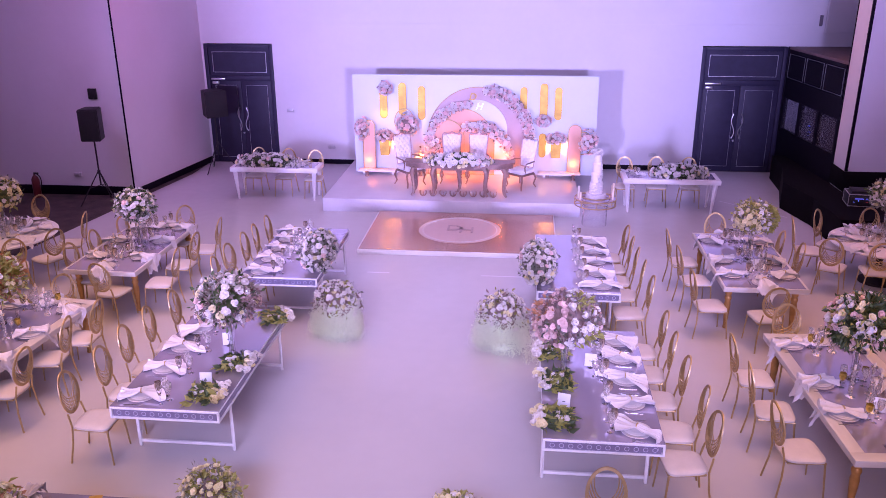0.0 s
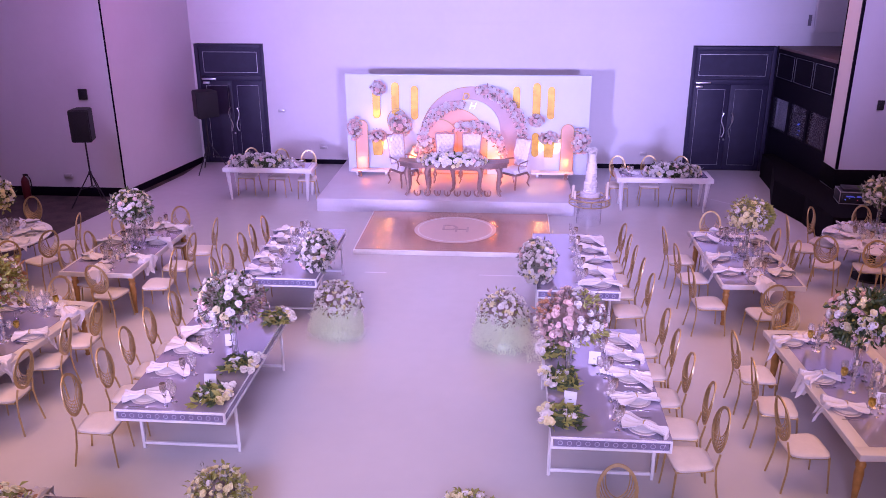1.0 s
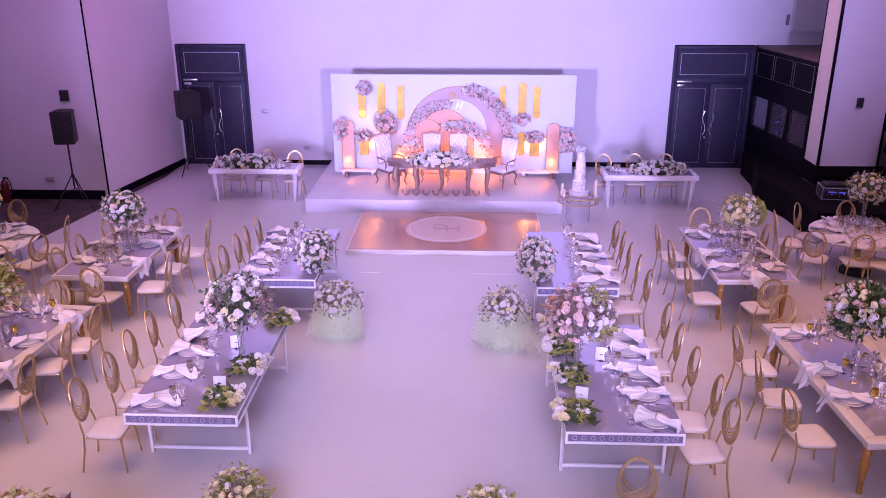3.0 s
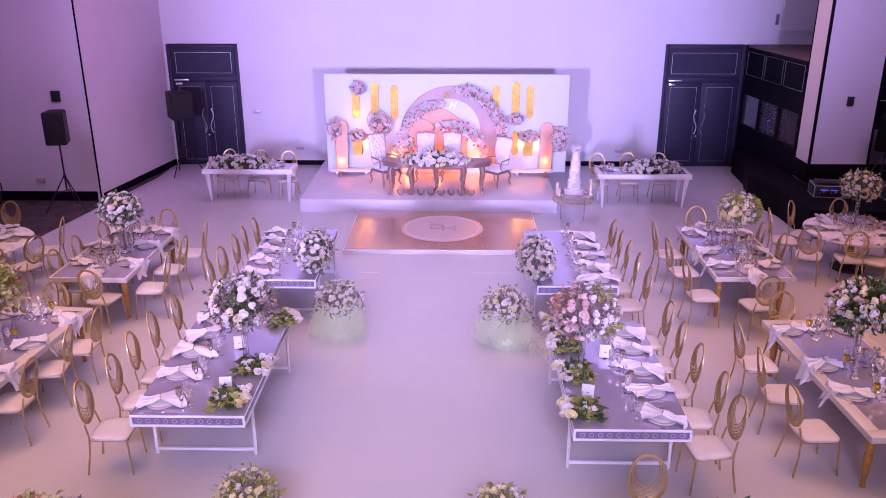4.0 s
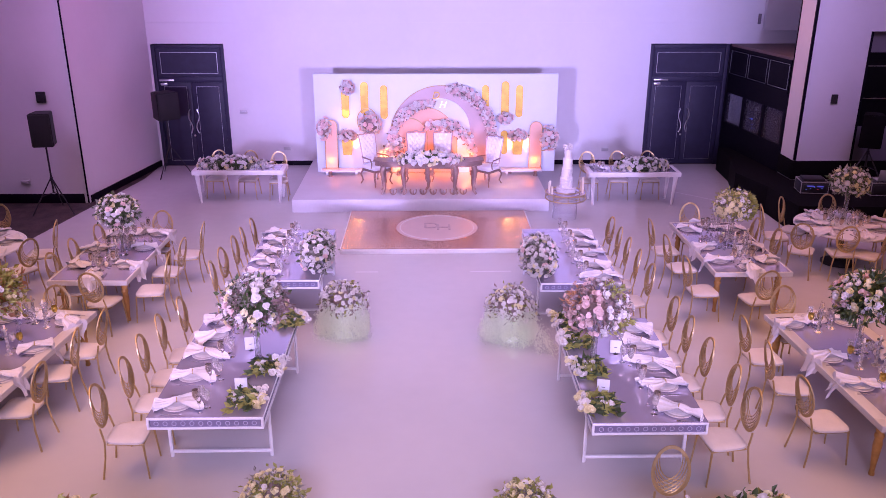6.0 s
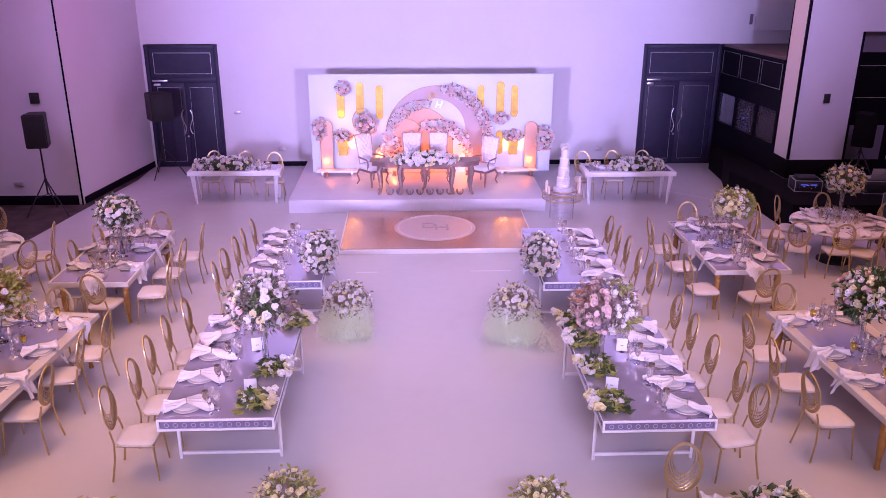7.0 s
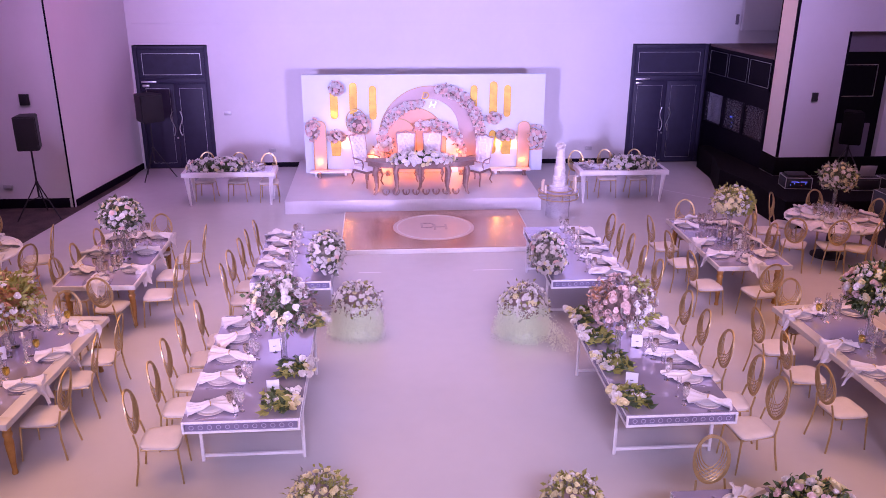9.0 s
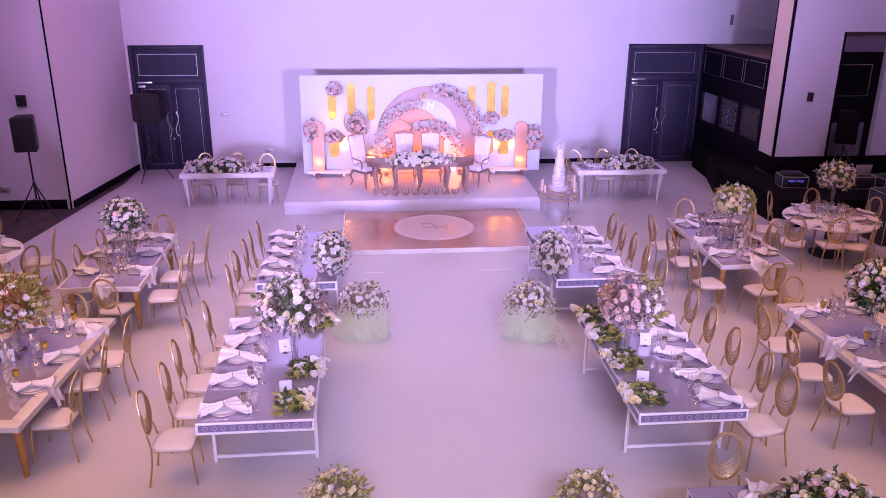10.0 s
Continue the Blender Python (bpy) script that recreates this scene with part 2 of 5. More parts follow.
def part(name, bm, mat, parent=None, label="", smooth=True):
    """One bmesh as one mesh object, under a thing or a part."""
    bmesh.ops.recalc_face_normals(bm, faces=bm.faces[:])
    me = bpy.data.meshes.new(name)
    bm.to_mesh(me)
    bm.free()
    me.materials.append(M[mat])
    if smooth:
        me.shade_smooth()
        me.set_sharp_from_angle(angle=radians(38))
    ob = new(name, me)
    ob.parent = parent
    return tagged(ob, label)


def thing(name, label, category, group="", kind="", m=None):
    ob = new(name)
    ob.empty_display_size = 0.1
    if m is not None:
        ob.matrix_basis = m
    return tagged(ob, label, category, group, kind)


def solid(name, bm, mat, label, category="", group="", kind="", m=None, smooth=True):
    ob = part(name, bm, mat, None, "", smooth)
    if m is not None:
        ob.matrix_basis = m
    return tagged(ob, label, category, group, kind)


def box(bm, x0, x1, y0, y1, z0, z1, bevel=0.0, m=None):
    made = bmesh.ops.create_cube(bm, size=1)["verts"]
    for v in made:
        v.co = Vector((x0 + (v.co.x + 0.5) * (x1 - x0), y0 + (v.co.y + 0.5) * (y1 - y0), z0 + (v.co.z + 0.5) * (z1 - z0)))
    if bevel:
        edges = list({e for v in made for e in v.link_edges})
        made = list({v for f in bmesh.ops.bevel(bm, geom=edges, offset=bevel, segments=2, affect="EDGES", profile=0.5)["faces"] for v in f.verts} | {v for v in made if v.is_valid})
    if m is not None:
        for v in made:
            v.co = m @ v.co
    return bm


def tube(bm, pts, r, sides=6, closed=False, r1=None):
    """A round bar along points; r1 is its far radius where it tapers."""
    pts = [Vector(p) for p in pts]
    n, rings = len(pts), []
    up = Vector((0, 0, 1))
    side_old = None
    for i, p in enumerate(pts):
        a = pts[(i - 1) % n] if closed or i else pts[0]
        b = pts[(i + 1) % n] if closed or i < n - 1 else pts[-1]
        d = (b - a).normalized()
        s = d.cross(up if abs(d.z) < 0.95 else Vector((0, 1, 0))) if side_old is None else side_old - d * side_old.dot(d)
        s.normalize()
        side_old = s
        t = d.cross(s)
        rr = r if r1 is None else r + (r1 - r) * i / (n - 1)
        rings.append([bm.verts.new(p + rr * (math.cos(2 * math.pi * k / sides) * s + math.sin(2 * math.pi * k / sides) * t)) for k in range(sides)])
    for i in range(n if closed else n - 1):
        a, b = rings[i], rings[(i + 1) % n]
        for k in range(sides):
            bm.faces.new((a[k], a[(k + 1) % sides], b[(k + 1) % sides], b[k]))
    if not closed:
        bm.faces.new(rings[0][::-1])
        bm.faces.new(rings[-1])
    return bm


def lathe(bm, profile, sides=20, m=None, cap=True):
    """A turned shape: (radius, height) from foot to top."""
    rings = []
    for r, z in profile:
        if r < 1e-5:
            rings.append([bm.verts.new((0, 0, z))])
        else:
            rings.append([bm.verts.new((r * math.cos(2 * math.pi * k / sides), r * math.sin(2 * math.pi * k / sides), z)) for k in range(sides)])
    for a, b in zip(rings, rings[1:]):
        for k in range(sides):
            j = (k + 1) % sides
            if len(a) == 1 and len(b) > 1:
                bm.faces.new((a[0], b[j], b[k]))
            elif len(b) == 1 and len(a) > 1:
                bm.faces.new((a[k], a[j], b[0]))
            elif len(a) > 1:
                bm.faces.new((a[k], a[j], b[j], b[k]))
    if cap:
        for ring in (rings[0], rings[-1]):
            if len(ring) > 1:
                bm.faces.new(ring)
    if m is not None:
        for ring in rings:
            for v in ring:
                v.co = m @ v.co
    return bm


def plate(bm, outline, y0, y1, m=None):
    """A board in the xz plane from an outline of (x, z), from depth y0 to y1."""
    front = [bm.verts.new((x, y0, z)) for x, z in outline]
    back = [bm.verts.new((x, y1, z)) for x, z in outline]
    bm.faces.new(front)
    bm.faces.new(back[::-1])
    n = len(outline)
    for i in range(n):
        bm.faces.new((front[i], back[i], back[(i + 1) % n], front[(i + 1) % n]))
    if m is not None:
        for v in front + back:
            v.co = m @ v.co
    return bm


def slab(bm, outline, z0, z1):
    """A flat slab from an outline of (x, y)."""
    low = [bm.verts.new((x, y, z0)) for x, y in outline]
    top = [bm.verts.new((x, y, z1)) for x, y in outline]
    bm.faces.new(low[::-1])
    bm.faces.new(top)
    n = len(outline)
    for i in range(n):
        bm.faces.new((low[i], low[(i + 1) % n], top[(i + 1) % n], top[i]))
    return bm


def bezier(a, b, c, n=8):
    a, b, c = Vector(a), Vector(b), Vector(c)
    return [(1 - t) ** 2 * a + 2 * t * (1 - t) * b + t * t * c for t in (i / n for i in range(n + 1))]


def capsule(cx, z0, z1, w, n=8):
    """The outline of an upright bar with round ends."""
    r = w / 2
    pts = [(cx + r * math.cos(math.pi * k / n), z1 - r + r * math.sin(math.pi * k / n)) for k in range(n + 1)]
    return pts + [(cx - r * math.cos(math.pi * k / n), z0 + r - r * math.sin(math.pi * k / n)) for k in range(n + 1)]


def arch(cx, z0, z1, w, n=20):
    """The outline of a board with a round head and a straight foot."""
    r = w / 2
    return [(cx + r * math.cos(math.pi * k / n), z1 - r + r * math.sin(math.pi * k / n)) for k in range(n + 1)] + [(cx - r, z0), (cx + r, z0)]


def padded(bm, points, offset):
    """A thick sheet: a grid of points and the same grid moved by offset, closed all round."""
    a = [[bm.verts.new(p) for p in row] for row in points]
    b = [[bm.verts.new(Vector(p) + Vector(offset)) for p in row] for row in points]
    m, n = len(a), len(a[0])
    for i in range(m - 1):
        for j in range(n - 1):
            bm.faces.new((a[i][j], a[i][j + 1], a[i + 1][j + 1], a[i + 1][j]))
            bm.faces.new((b[i][j], b[i + 1][j], b[i + 1][j + 1], b[i][j + 1]))
    rim = [(0, j) for j in range(n)] + [(i, n - 1) for i in range(1, m)] + [(m - 1, j) for j in range(n - 2, -1, -1)] + [(i, 0) for i in range(m - 2, 0, -1)]
    for (i, j), (k, l) in zip(rim, rim[1:] + rim[:1]):
        bm.faces.new((a[i][j], b[i][j], b[k][l], a[k][l]))
    return bm


class Stock:
    """Built once, then put down wherever it stands."""

    def __init__(self, build):
        self.ob, self.used = build(), False

    def put(self, m, label=""):
        if self.used:
            ob = copy_thing(self.ob, m)
        else:
            self.ob.matrix_basis, self.used, ob = m, True, self.ob
        return tagged(ob, label)


B = bmesh.new

# ---- the hall ----
WALL_Y, TOP = 21.42, 7.5
DOORS = ((-8.36, -6.49), (4.61, 6.68))

bm = B()
slab(bm, [(-16, -7), (14, -7), (14, 26), (-16, 26)], -0.2, 0.0)
tagged(solid("floor", bm, "carpet", "dark brown carpet of the hall", "floor", kind="structure"))
# laid white vinyl, with its joints between the sheets
bm = B()
def left_edge(y):
    return -9.33 + (y - 14.7) * 0.165
slab(bm, [(left_edge(-3.0), -3.0), (10.5, -3.0), (10.5, 15.5), (6.8, 15.5), (6.8, 21.40), (-8.45, 21.40), (-8.45, 20.0), (left_edge(18.0), 18.0)], 0.0, 0.005)
solid("dance_floor", bm, "vinyl", "glossy white vinyl sheets laid over the carpet", "floor", kind="structure", smooth=False)
# clear tape over the joints of the sheets
bm = B()
for x0, x1 in ((-2.55, -2.15), (-0.48, 0.26)):
    box(bm, x0, x1, 13.50, 13.535, 0.005, 0.0056)
slab(bm, [(4.74, 18.62), (5.93, 17.47), (5.96, 17.49), (4.77, 18.64)], 0.005, 0.0056)
solid("floor_tape", bm, "tape", "thin pale tape over the vinyl joints", "tape", kind="structure", smooth=False)

bm = B()
slab(bm, [(-16, -7), (14, -7), (14, 26), (-16, 26)], TOP, TOP + 0.2)
solid("ceiling", bm, "ceiling", "plain pale ceiling of the hall", "ceiling", kind="structure", smooth=False)

# back wall: lower and upper part with a shadow groove between them, doorways cut through
GROOVE = 3.75
bm = B()
xs = [-8.60, DOORS[0][0], DOORS[0][1], DOORS[1][0], DOORS[1][1], 9.3]
for x0, x1 in ((xs[0], xs[1]), (xs[2], xs[3]), (xs[4], xs[5])):
    box(bm, x0, x1, WALL_Y, WALL_Y + 0.25, 0, 3.22)
box(bm, xs[0], xs[5], WALL_Y, WALL_Y + 0.25, 3.22, GROOVE - 0.008)
box(bm, xs[0], xs[5], WALL_Y, WALL_Y + 0.25, GROOVE + 0.008, TOP)
box(bm, xs[0], xs[5], WALL_Y + 0.02, WALL_Y + 0.24, GROOVE - 0.02, GROOVE + 0.02)
solid("wall_north", bm, "wall", "pale painted back wall with a shadow groove", "wall", kind="structure", smooth=False)
bm = B()
for x0, x1 in ((xs[2], xs[3]),):
    box(bm, x0 + 0.01, x1 - 0.01, WALL_Y - 0.025, WALL_Y, 0.005, 0.13, 0.004)
solid("baseboard", bm, "dark_wood", "dark wooden baseboard of the back wall", "baseboard", kind="structure")

# slanting wall on the west side, then the wall of the side bay that faces the stage end
A0, A1 = Vector((-8.43, 21.42, 0)), Vector((-9.02, 17.95, 0))
slant = (A0 - A1).normalized()
out = Vector((-slant.y, slant.x, 0))
bm = B()
q = [A1, A0, A0 + out * 0.25, A1 + out * 0.25]
slab(bm, [(v.x, v.y) for v in q], 0, TOP)
solid("wall_west", bm, "wall", "pale painted side wall beside the double door", "wall", kind="structure", smooth=False)
bm = B()
q = [A1 + slant * 0.06 - out * 0.0, A0 - slant * 0.02, A0 - slant * 0.02 - out * 0.03, A1 + slant * 0.06 - out * 0.03]
slab(bm, [(v.x, v.y) for v in q], 0.005, 0.16)
solid("baseboard", bm, "dark_wood", "dark wooden baseboard of the side wall", "baseboard", kind="structure", smooth=False)
bm = B()
box(bm, -15.8, -9.03, 17.95, 18.2, 0, TOP)
solid("wall_bay", bm, "wall", "pale painted wall of the side bay", "wall", kind="structure", smooth=False)
bm = B()
box(bm, -15.8, -9.12, 17.92, 17.95, 0.0, 0.22, 0.005)
solid("baseboard", bm, "dark_wood", "tall dark baseboard of the side bay", "baseboard", kind="structure")
bm = B()
box(bm, -9.056, -9.022, 17.926, 17.949, 0.0, TOP - 0.01, 0.004)
solid("trim", bm, "dark_wood", "dark corner trim on the wall edge", "trim", kind="structure")

# plain walls that close the hall
for name, x0, x1, y0, y1 in (("wall_far_west", -16, -15.8, -7, 18.2), ("wall_south", -16, 14, -7.2, -7.0), ("wall_east", 12.5, 12.7, -7, 26)):
    bm = B()
    box(bm, x0, x1, y0, y1, 0, TOP)
    solid(name, bm, "wall", "plain pale painted wall", "wall", kind="structure", smooth=False)

# east side: pier between the booth and the side door
PX0, PX1, PY = 7.04, 8.34, 17.6
bm = B()
box(bm, PX0, PX1, PY, PY + 0.75, 0, TOP)
solid("wall_pier", bm, "wall", "pale painted pier with dark edges", "wall", kind="structure", smooth=False)
bm = B()
box(bm, PX0 - 0.012, PX0 + 0.045, PY - 0.012, PY + 0.04, 1.03, TOP - 0.01, 0.004)
box(bm, PX0 - 0.012, PX0 + 0.02, PY + 0.72, PY + 0.76, 1.03, TOP - 0.01, 0.004)
box(bm, PX1 - 0.04, PX1 + 0.012, PY - 0.012, PY + 0.04, 1.03, 3.86, 0.004)
solid("trim", bm, "dark_wood", "dark corner trim of the pier", "trim", kind="structure")
bm = B()
box(bm, PX0 - 0.02, 12.4, PY - 0.03, PY - 0.014, 0.6, 1.03, 0.004)
box(bm, PX0 - 0.03, PX0 - 0.014, PY - 0.012, 18.35, 0.6, 1.03, 0.004)
solid("trim", bm, "black", "black dado along the foot of the pier", "trim", kind="structure")
bm = B()
box(bm, PX1, 12.5, PY, PY + 0.25, 3.86, TOP)
box(bm, 9.42, 12.5, PY, PY + 0.25, 0, 3.86)
solid("wall_east_bay", bm, "wall", "pale painted wall over the side door", "wall", kind="structure", smooth=False)
# wall behind the booth
bm = B()
box(bm, 9.05, 9.25, 18.35, 21.42, 0, TOP)
solid("wall_recess", bm, "wall", "pale painted wall over the booth", "wall", kind="structure", smooth=False)


bm = B()
box(bm, 7.47, 9.04, 21.30, 21.415, 3.56, TOP - 0.01, 0.01)
solid("bulkhead", bm, "wall", "pale painted bulkhead on the wall over the booth", "wall", kind="structure", smooth=False)


def ring_bar(bm, x0, x1, z0, z1, y, w=0.022, d=0.014):
    """A raised rectangular moulding."""
    box(bm, x0, x1, y - d, y, z1 - w, z1)
    box(bm, x0, x1, y - d, y, z0, z0 + w)
    box(bm, x0, x0 + w, y - d, y, z0 + w, z1 - w)
    box(bm, x1 - w, x1, y - d, y, z0 + w, z1 - w)


def double_door(number, x0, x1, y, flip=False):
    """A tall dark double door with a blind panel above it, silver mouldings and wavy handles."""
    d = thing("door_%d" % number, "closed dark double door with silver mouldings and wavy handles", "door", kind="structure", m=pose(x0, y, 0))
    w, h, split = x1 - x0, 3.20, 2.24
    bm = B()
    box(bm, 0.0, 0.10, -0.03, 0.14, 0, h, 0.008)
    box(bm, w - 0.10, w, -0.03, 0.14, 0, h, 0.008)
    box(bm, 0.10, w - 0.10, -0.03, 0.14, h - 0.10, h, 0.008)
    box(bm, 0.10, w - 0.10, -0.02, 0.14, split, split + 0.14, 0.008)
    part("door_frame", bm, "door_paint", d)
    bm = B()
    box(bm, 0.10, w - 0.10, 0.03, 0.09, split + 0.14, h - 0.10)
    panel = part("transom_panel", bm, "door_paint", d)
    bm = B()
    ring_bar(bm, 0.20, w - 0.20, split + 0.22, h - 0.20, 0.03, 0.009, 0.010)
    part("moulding", bm, "silver", panel, "thin silver moulding")
    for side in (0, 1):
        a = 0.10 if side == 0 else w / 2 + 0.004
        b = w / 2 - 0.004 if side == 0 else w - 0.10
        bm = B()
        box(bm, a, b, 0.03, 0.085, 0.01, split - 0.005, 0.004)
        leaf = part("door_leaf", bm, "door_paint", d)
        bm = B()
        ring_bar(bm, a + 0.12, b - 0.12, 0.14, split - 0.12, 0.03, 0.006, 0.008)
        part("moulding", bm, "silver", leaf, "thin silver moulding")
        hx = w / 2 - 0.10 if side == 0 else w / 2 + 0.10
        s = 1 if side == 0 else -1
        bm = B()
        pts = [(hx + s * 0.045 * math.sin(k / 12 * 2 * math.pi), -0.035, 0.90 + 0.62 * k / 12) for k in range(13)]
        tube(bm, [(pts[0][0], 0.03, pts[0][2])] + pts + [(pts[-1][0], 0.03, pts[-1][2])], 0.014, 8)
        part("door_handle", bm, "silver", leaf, "wavy silver pull handle")
    bm = B()
    box(bm, 0.14, 0.52, -0.05, -0.02, split + 0.03, split + 0.075, 0.006)
    box(bm, 0.16, 0.33, -0.04, 0.03, split - 0.08, split - 0.02, 0.006)
    part("door_closer", bm, "silver", d, "silver door closer")
    bm = B()
    lathe(bm, [(0.028, 0), (0.028, 0.012), (0.018, 0.02), (0, 0.02)], 14, pose(w / 2 - 0.03, 0.03, 0.82, 90))
    part("lock", bm, "silver", d, "round silver lock")
    return d


double_door(1, *DOORS[0], WALL_Y)
double_door(2, *DOORS[1], WALL_Y)

# dark side door of the east bay, in its recess
d3 = thing("door_3", "dark side door with a thin silver moulding, in shade", "door", kind="structure", m=pose(PX1, PY + 0.16, 0))
bm = B()
box(bm, 0.0, 1.08, 0.0, 0.08, 0.0, 3.40)
leaf_ob = part("door_leaf", bm, "black", d3)
bm = B()
ring_bar(bm, 0.03, 0.86, 2.40, 3.12, 0.0, 0.012)
part("moulding", bm, "silver", leaf_ob, "thin silver moulding")
bm = B()
box(bm, 0.0, 1.08, 0.0, 0.08, 3.405, 3.84)
part("head_panel", bm, "grey_panel", d3, "dull grey panel over the door")
bm = B()
box(bm, 0.03, 0.90, -0.02, 0.0, 0.70, 1.78)
part("lower_panel", bm, "grey_panel", leaf_ob, "pale grey lower panel")

# dark booth: panelled top, strip of windows, solid foot
booth = thing("control_booth", "dark panelled booth with a strip of windows", "booth", kind="structure")
b0, b1 = Vector((6.70, 21.40, 0)), Vector((7.03, 18.35, 0))
along = (b1 - b0).normalized()
length = (b1 - b0).length
bmat = Matrix(((along.x, -along.y, 0, b0.x), (along.y, along.x, 0, b0.y), (0, 0, 1, 0), (0, 0, 0, 1)))
def booth_part(name, mat, parent, boxes, label="", bevel=0.0):
    bm = B()
    for bx in boxes:
        box(bm, *bx, bevel, bmat)
    return part(name, bm, mat, parent, label)
bm = B()
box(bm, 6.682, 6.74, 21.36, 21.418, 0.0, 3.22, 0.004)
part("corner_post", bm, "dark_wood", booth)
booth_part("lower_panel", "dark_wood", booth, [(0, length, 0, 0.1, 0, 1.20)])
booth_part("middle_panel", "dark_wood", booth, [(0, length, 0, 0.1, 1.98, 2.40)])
booth_part("roof", "roof_brown", booth, [(0, length, 0, 1.90, 3.16, 3.22)], "brownish booth roof")
booth_part("inner_wall", "carpet", booth, [(0, length, 0.62, 0.70, 0, 3.16)])
for k in range(4):
    x = k * (length - 0.1) / 3
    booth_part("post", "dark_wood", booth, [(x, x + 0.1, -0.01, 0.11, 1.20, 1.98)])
for k in range(3):
    x = 0.1 + k * (length - 0.1) / 3
    w = (length - 0.4) / 3
    ob = booth_part("window_pane", "dark_glass", booth, [(x, x + w, 0.045, 0.055, 1.20, 1.98)], "dark window glass")
    ob.visible_shadow = False
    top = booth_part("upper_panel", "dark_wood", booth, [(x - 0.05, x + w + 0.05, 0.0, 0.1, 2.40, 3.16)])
    bm = B()
    ring_bar(bm, x, x + w, 2.48, 3.06, 0.0, 0.007, 0.008)
    for v in bm.verts:
        v.co = bmat @ v.co
    part("moulding", bm, "silver", top, "thin silver moulding")
bm = B()
box(bm, 0.35, 0.95, 0.42, 0.60, 1.05, 1.62, 0.01, bmat)
rack = part("equipment_rack", bm, "black_plastic", booth, "dark equipment behind the window")
for k, (dx, dz, mat) in enumerate(((0.82, 1.40, "led_blue"), (0.90, 1.26, "led_blue"), (0.86, 1.16, "led_blue"))):
    bm = B()
    bmesh.ops.create_icosphere(bm, subdivisions=1, radius=0.022 if k == 0 else 0.012, matrix=bmat @ Matrix.Translation((dx, 0.40, dz)))
    part("indicator_light", bm, mat, rack, "small blue indicator light")

# wall fittings
def wall_box(name, label, x, y, z, w, h, mat):
    bm = B()
    box(bm, -w / 2, w / 2, -0.05, 0, -h / 2, h / 2, 0.008)
    box(bm, -w * 0.32, w * 0.32, -0.062, -0.05, -h * 0.3, h * 0.3, 0.003)
    return solid(name, bm, mat, label, "wall fitting", kind="structure", m=pose(x, y, z))
wall_box("wall_lamp", "dark box lamp on the pale wall", -9.73, 17.95, 2.43, 0.20, 0.24, "black_plastic")
wall_box("wall_lamp", "small dark fitting beside the bulkhead", 7.36, WALL_Y, 3.84, 0.07, 0.26, "grey_panel")
wall_box("wall_lamp", "dark box lamp on the pale pier", 7.72, 17.60, 2.42, 0.13, 0.20, "black_plastic")
for x, y, z in ((-6.10, WALL_Y, 1.46), (-5.01, WALL_Y, 0.47), (3.58, WALL_Y, 0.42), (-10.4, 17.95, 0.5)):
    wall_box("wall_socket", "small grey socket plate on the wall", x, y, z, 0.19, 0.09, "laptop")

# ---- platforms ----
bm = B()
box(bm, -4.24, 1.46, 17.11, 20.9, 0.005, 0.30, 0.006)
stage = solid("stage", bm, "stage", "low white glossy stage for the couple's table", "stage", kind="structure")
mat_t = thing("welcome_platform", "low copper mirror platform with a pale monogram medallion", "platform")
bm = B()
box(bm, -2.93, 0.90, 14.45, 16.95, 0.005, 0.085, 0.004)
part("base", bm, "white", mat_t, "white rim")
bm = B()
box(bm, -2.91, 0.88, 14.50, 16.94, 0.085, 0.091)
part("copper_sheet", bm, "copper", mat_t, "copper mirror sheet")
bm = B()
lathe(bm, [(0.84, 0.091), (0.84, 0.096), (0, 0.096)], 64, pose(-1.05, 15.78, 0), cap=False)
med = part("medallion", bm, "medallion", mat_t, "pale round medallion")
bm = B()
tube(bm, [(-1.05 + 0.76 * math.cos(a), 15.78 + 0.76 * math.sin(a), 0.096) for a in (2 * math.pi * k / 64 for k in range(64))], 0.008, 4, True)
part("ring", bm, "white", med, "thin white ring")


def lettering(name, text, mat, size, m, parent, label, depth=0.004, slope=0.0):
    cu = bpy.data.curves.new(name, "FONT")
    cu.shear, cu.body, cu.size, cu.extrude, cu.align_x, cu.align_y = slope, text, size, depth, "CENTER", "CENTER"
    tmp = new(name, cu)
    me = bpy.data.meshes.new_from_object(tmp.evaluated_get(bpy.context.evaluated_depsgraph_get()))
    bpy.data.objects.remove(tmp)
    me.materials.clear()
    me.materials.append(M[mat])
    ob = new(name, me)
    ob.parent, ob.matrix_basis = parent, m
    return tagged(ob, label)


lettering("letter", "D", "rose_gold", 0.48, pose(-1.17, 15.86, 0.099), med, "rose letter D")
lettering("letter", "H", "rose_gold", 0.48, pose(-0.91, 15.75, 0.099), med, "rose letter H")

# black riser for the music desk
bm = B()
slab(bm, [(5.98, 18.18), (6.26, 16.97), (6.30, 15.5), (12.4, 15.2), (12.4, 17.56), (7.0, 17.56), (6.98, 18.3), (6.75, 20.8), (6.46, 20.8), (6.37, 19.6)], 0.0, 0.60)
solid("riser", bm, "riser_cloth", "black covered riser for the music desk", "platform", kind="structure", smooth=False)

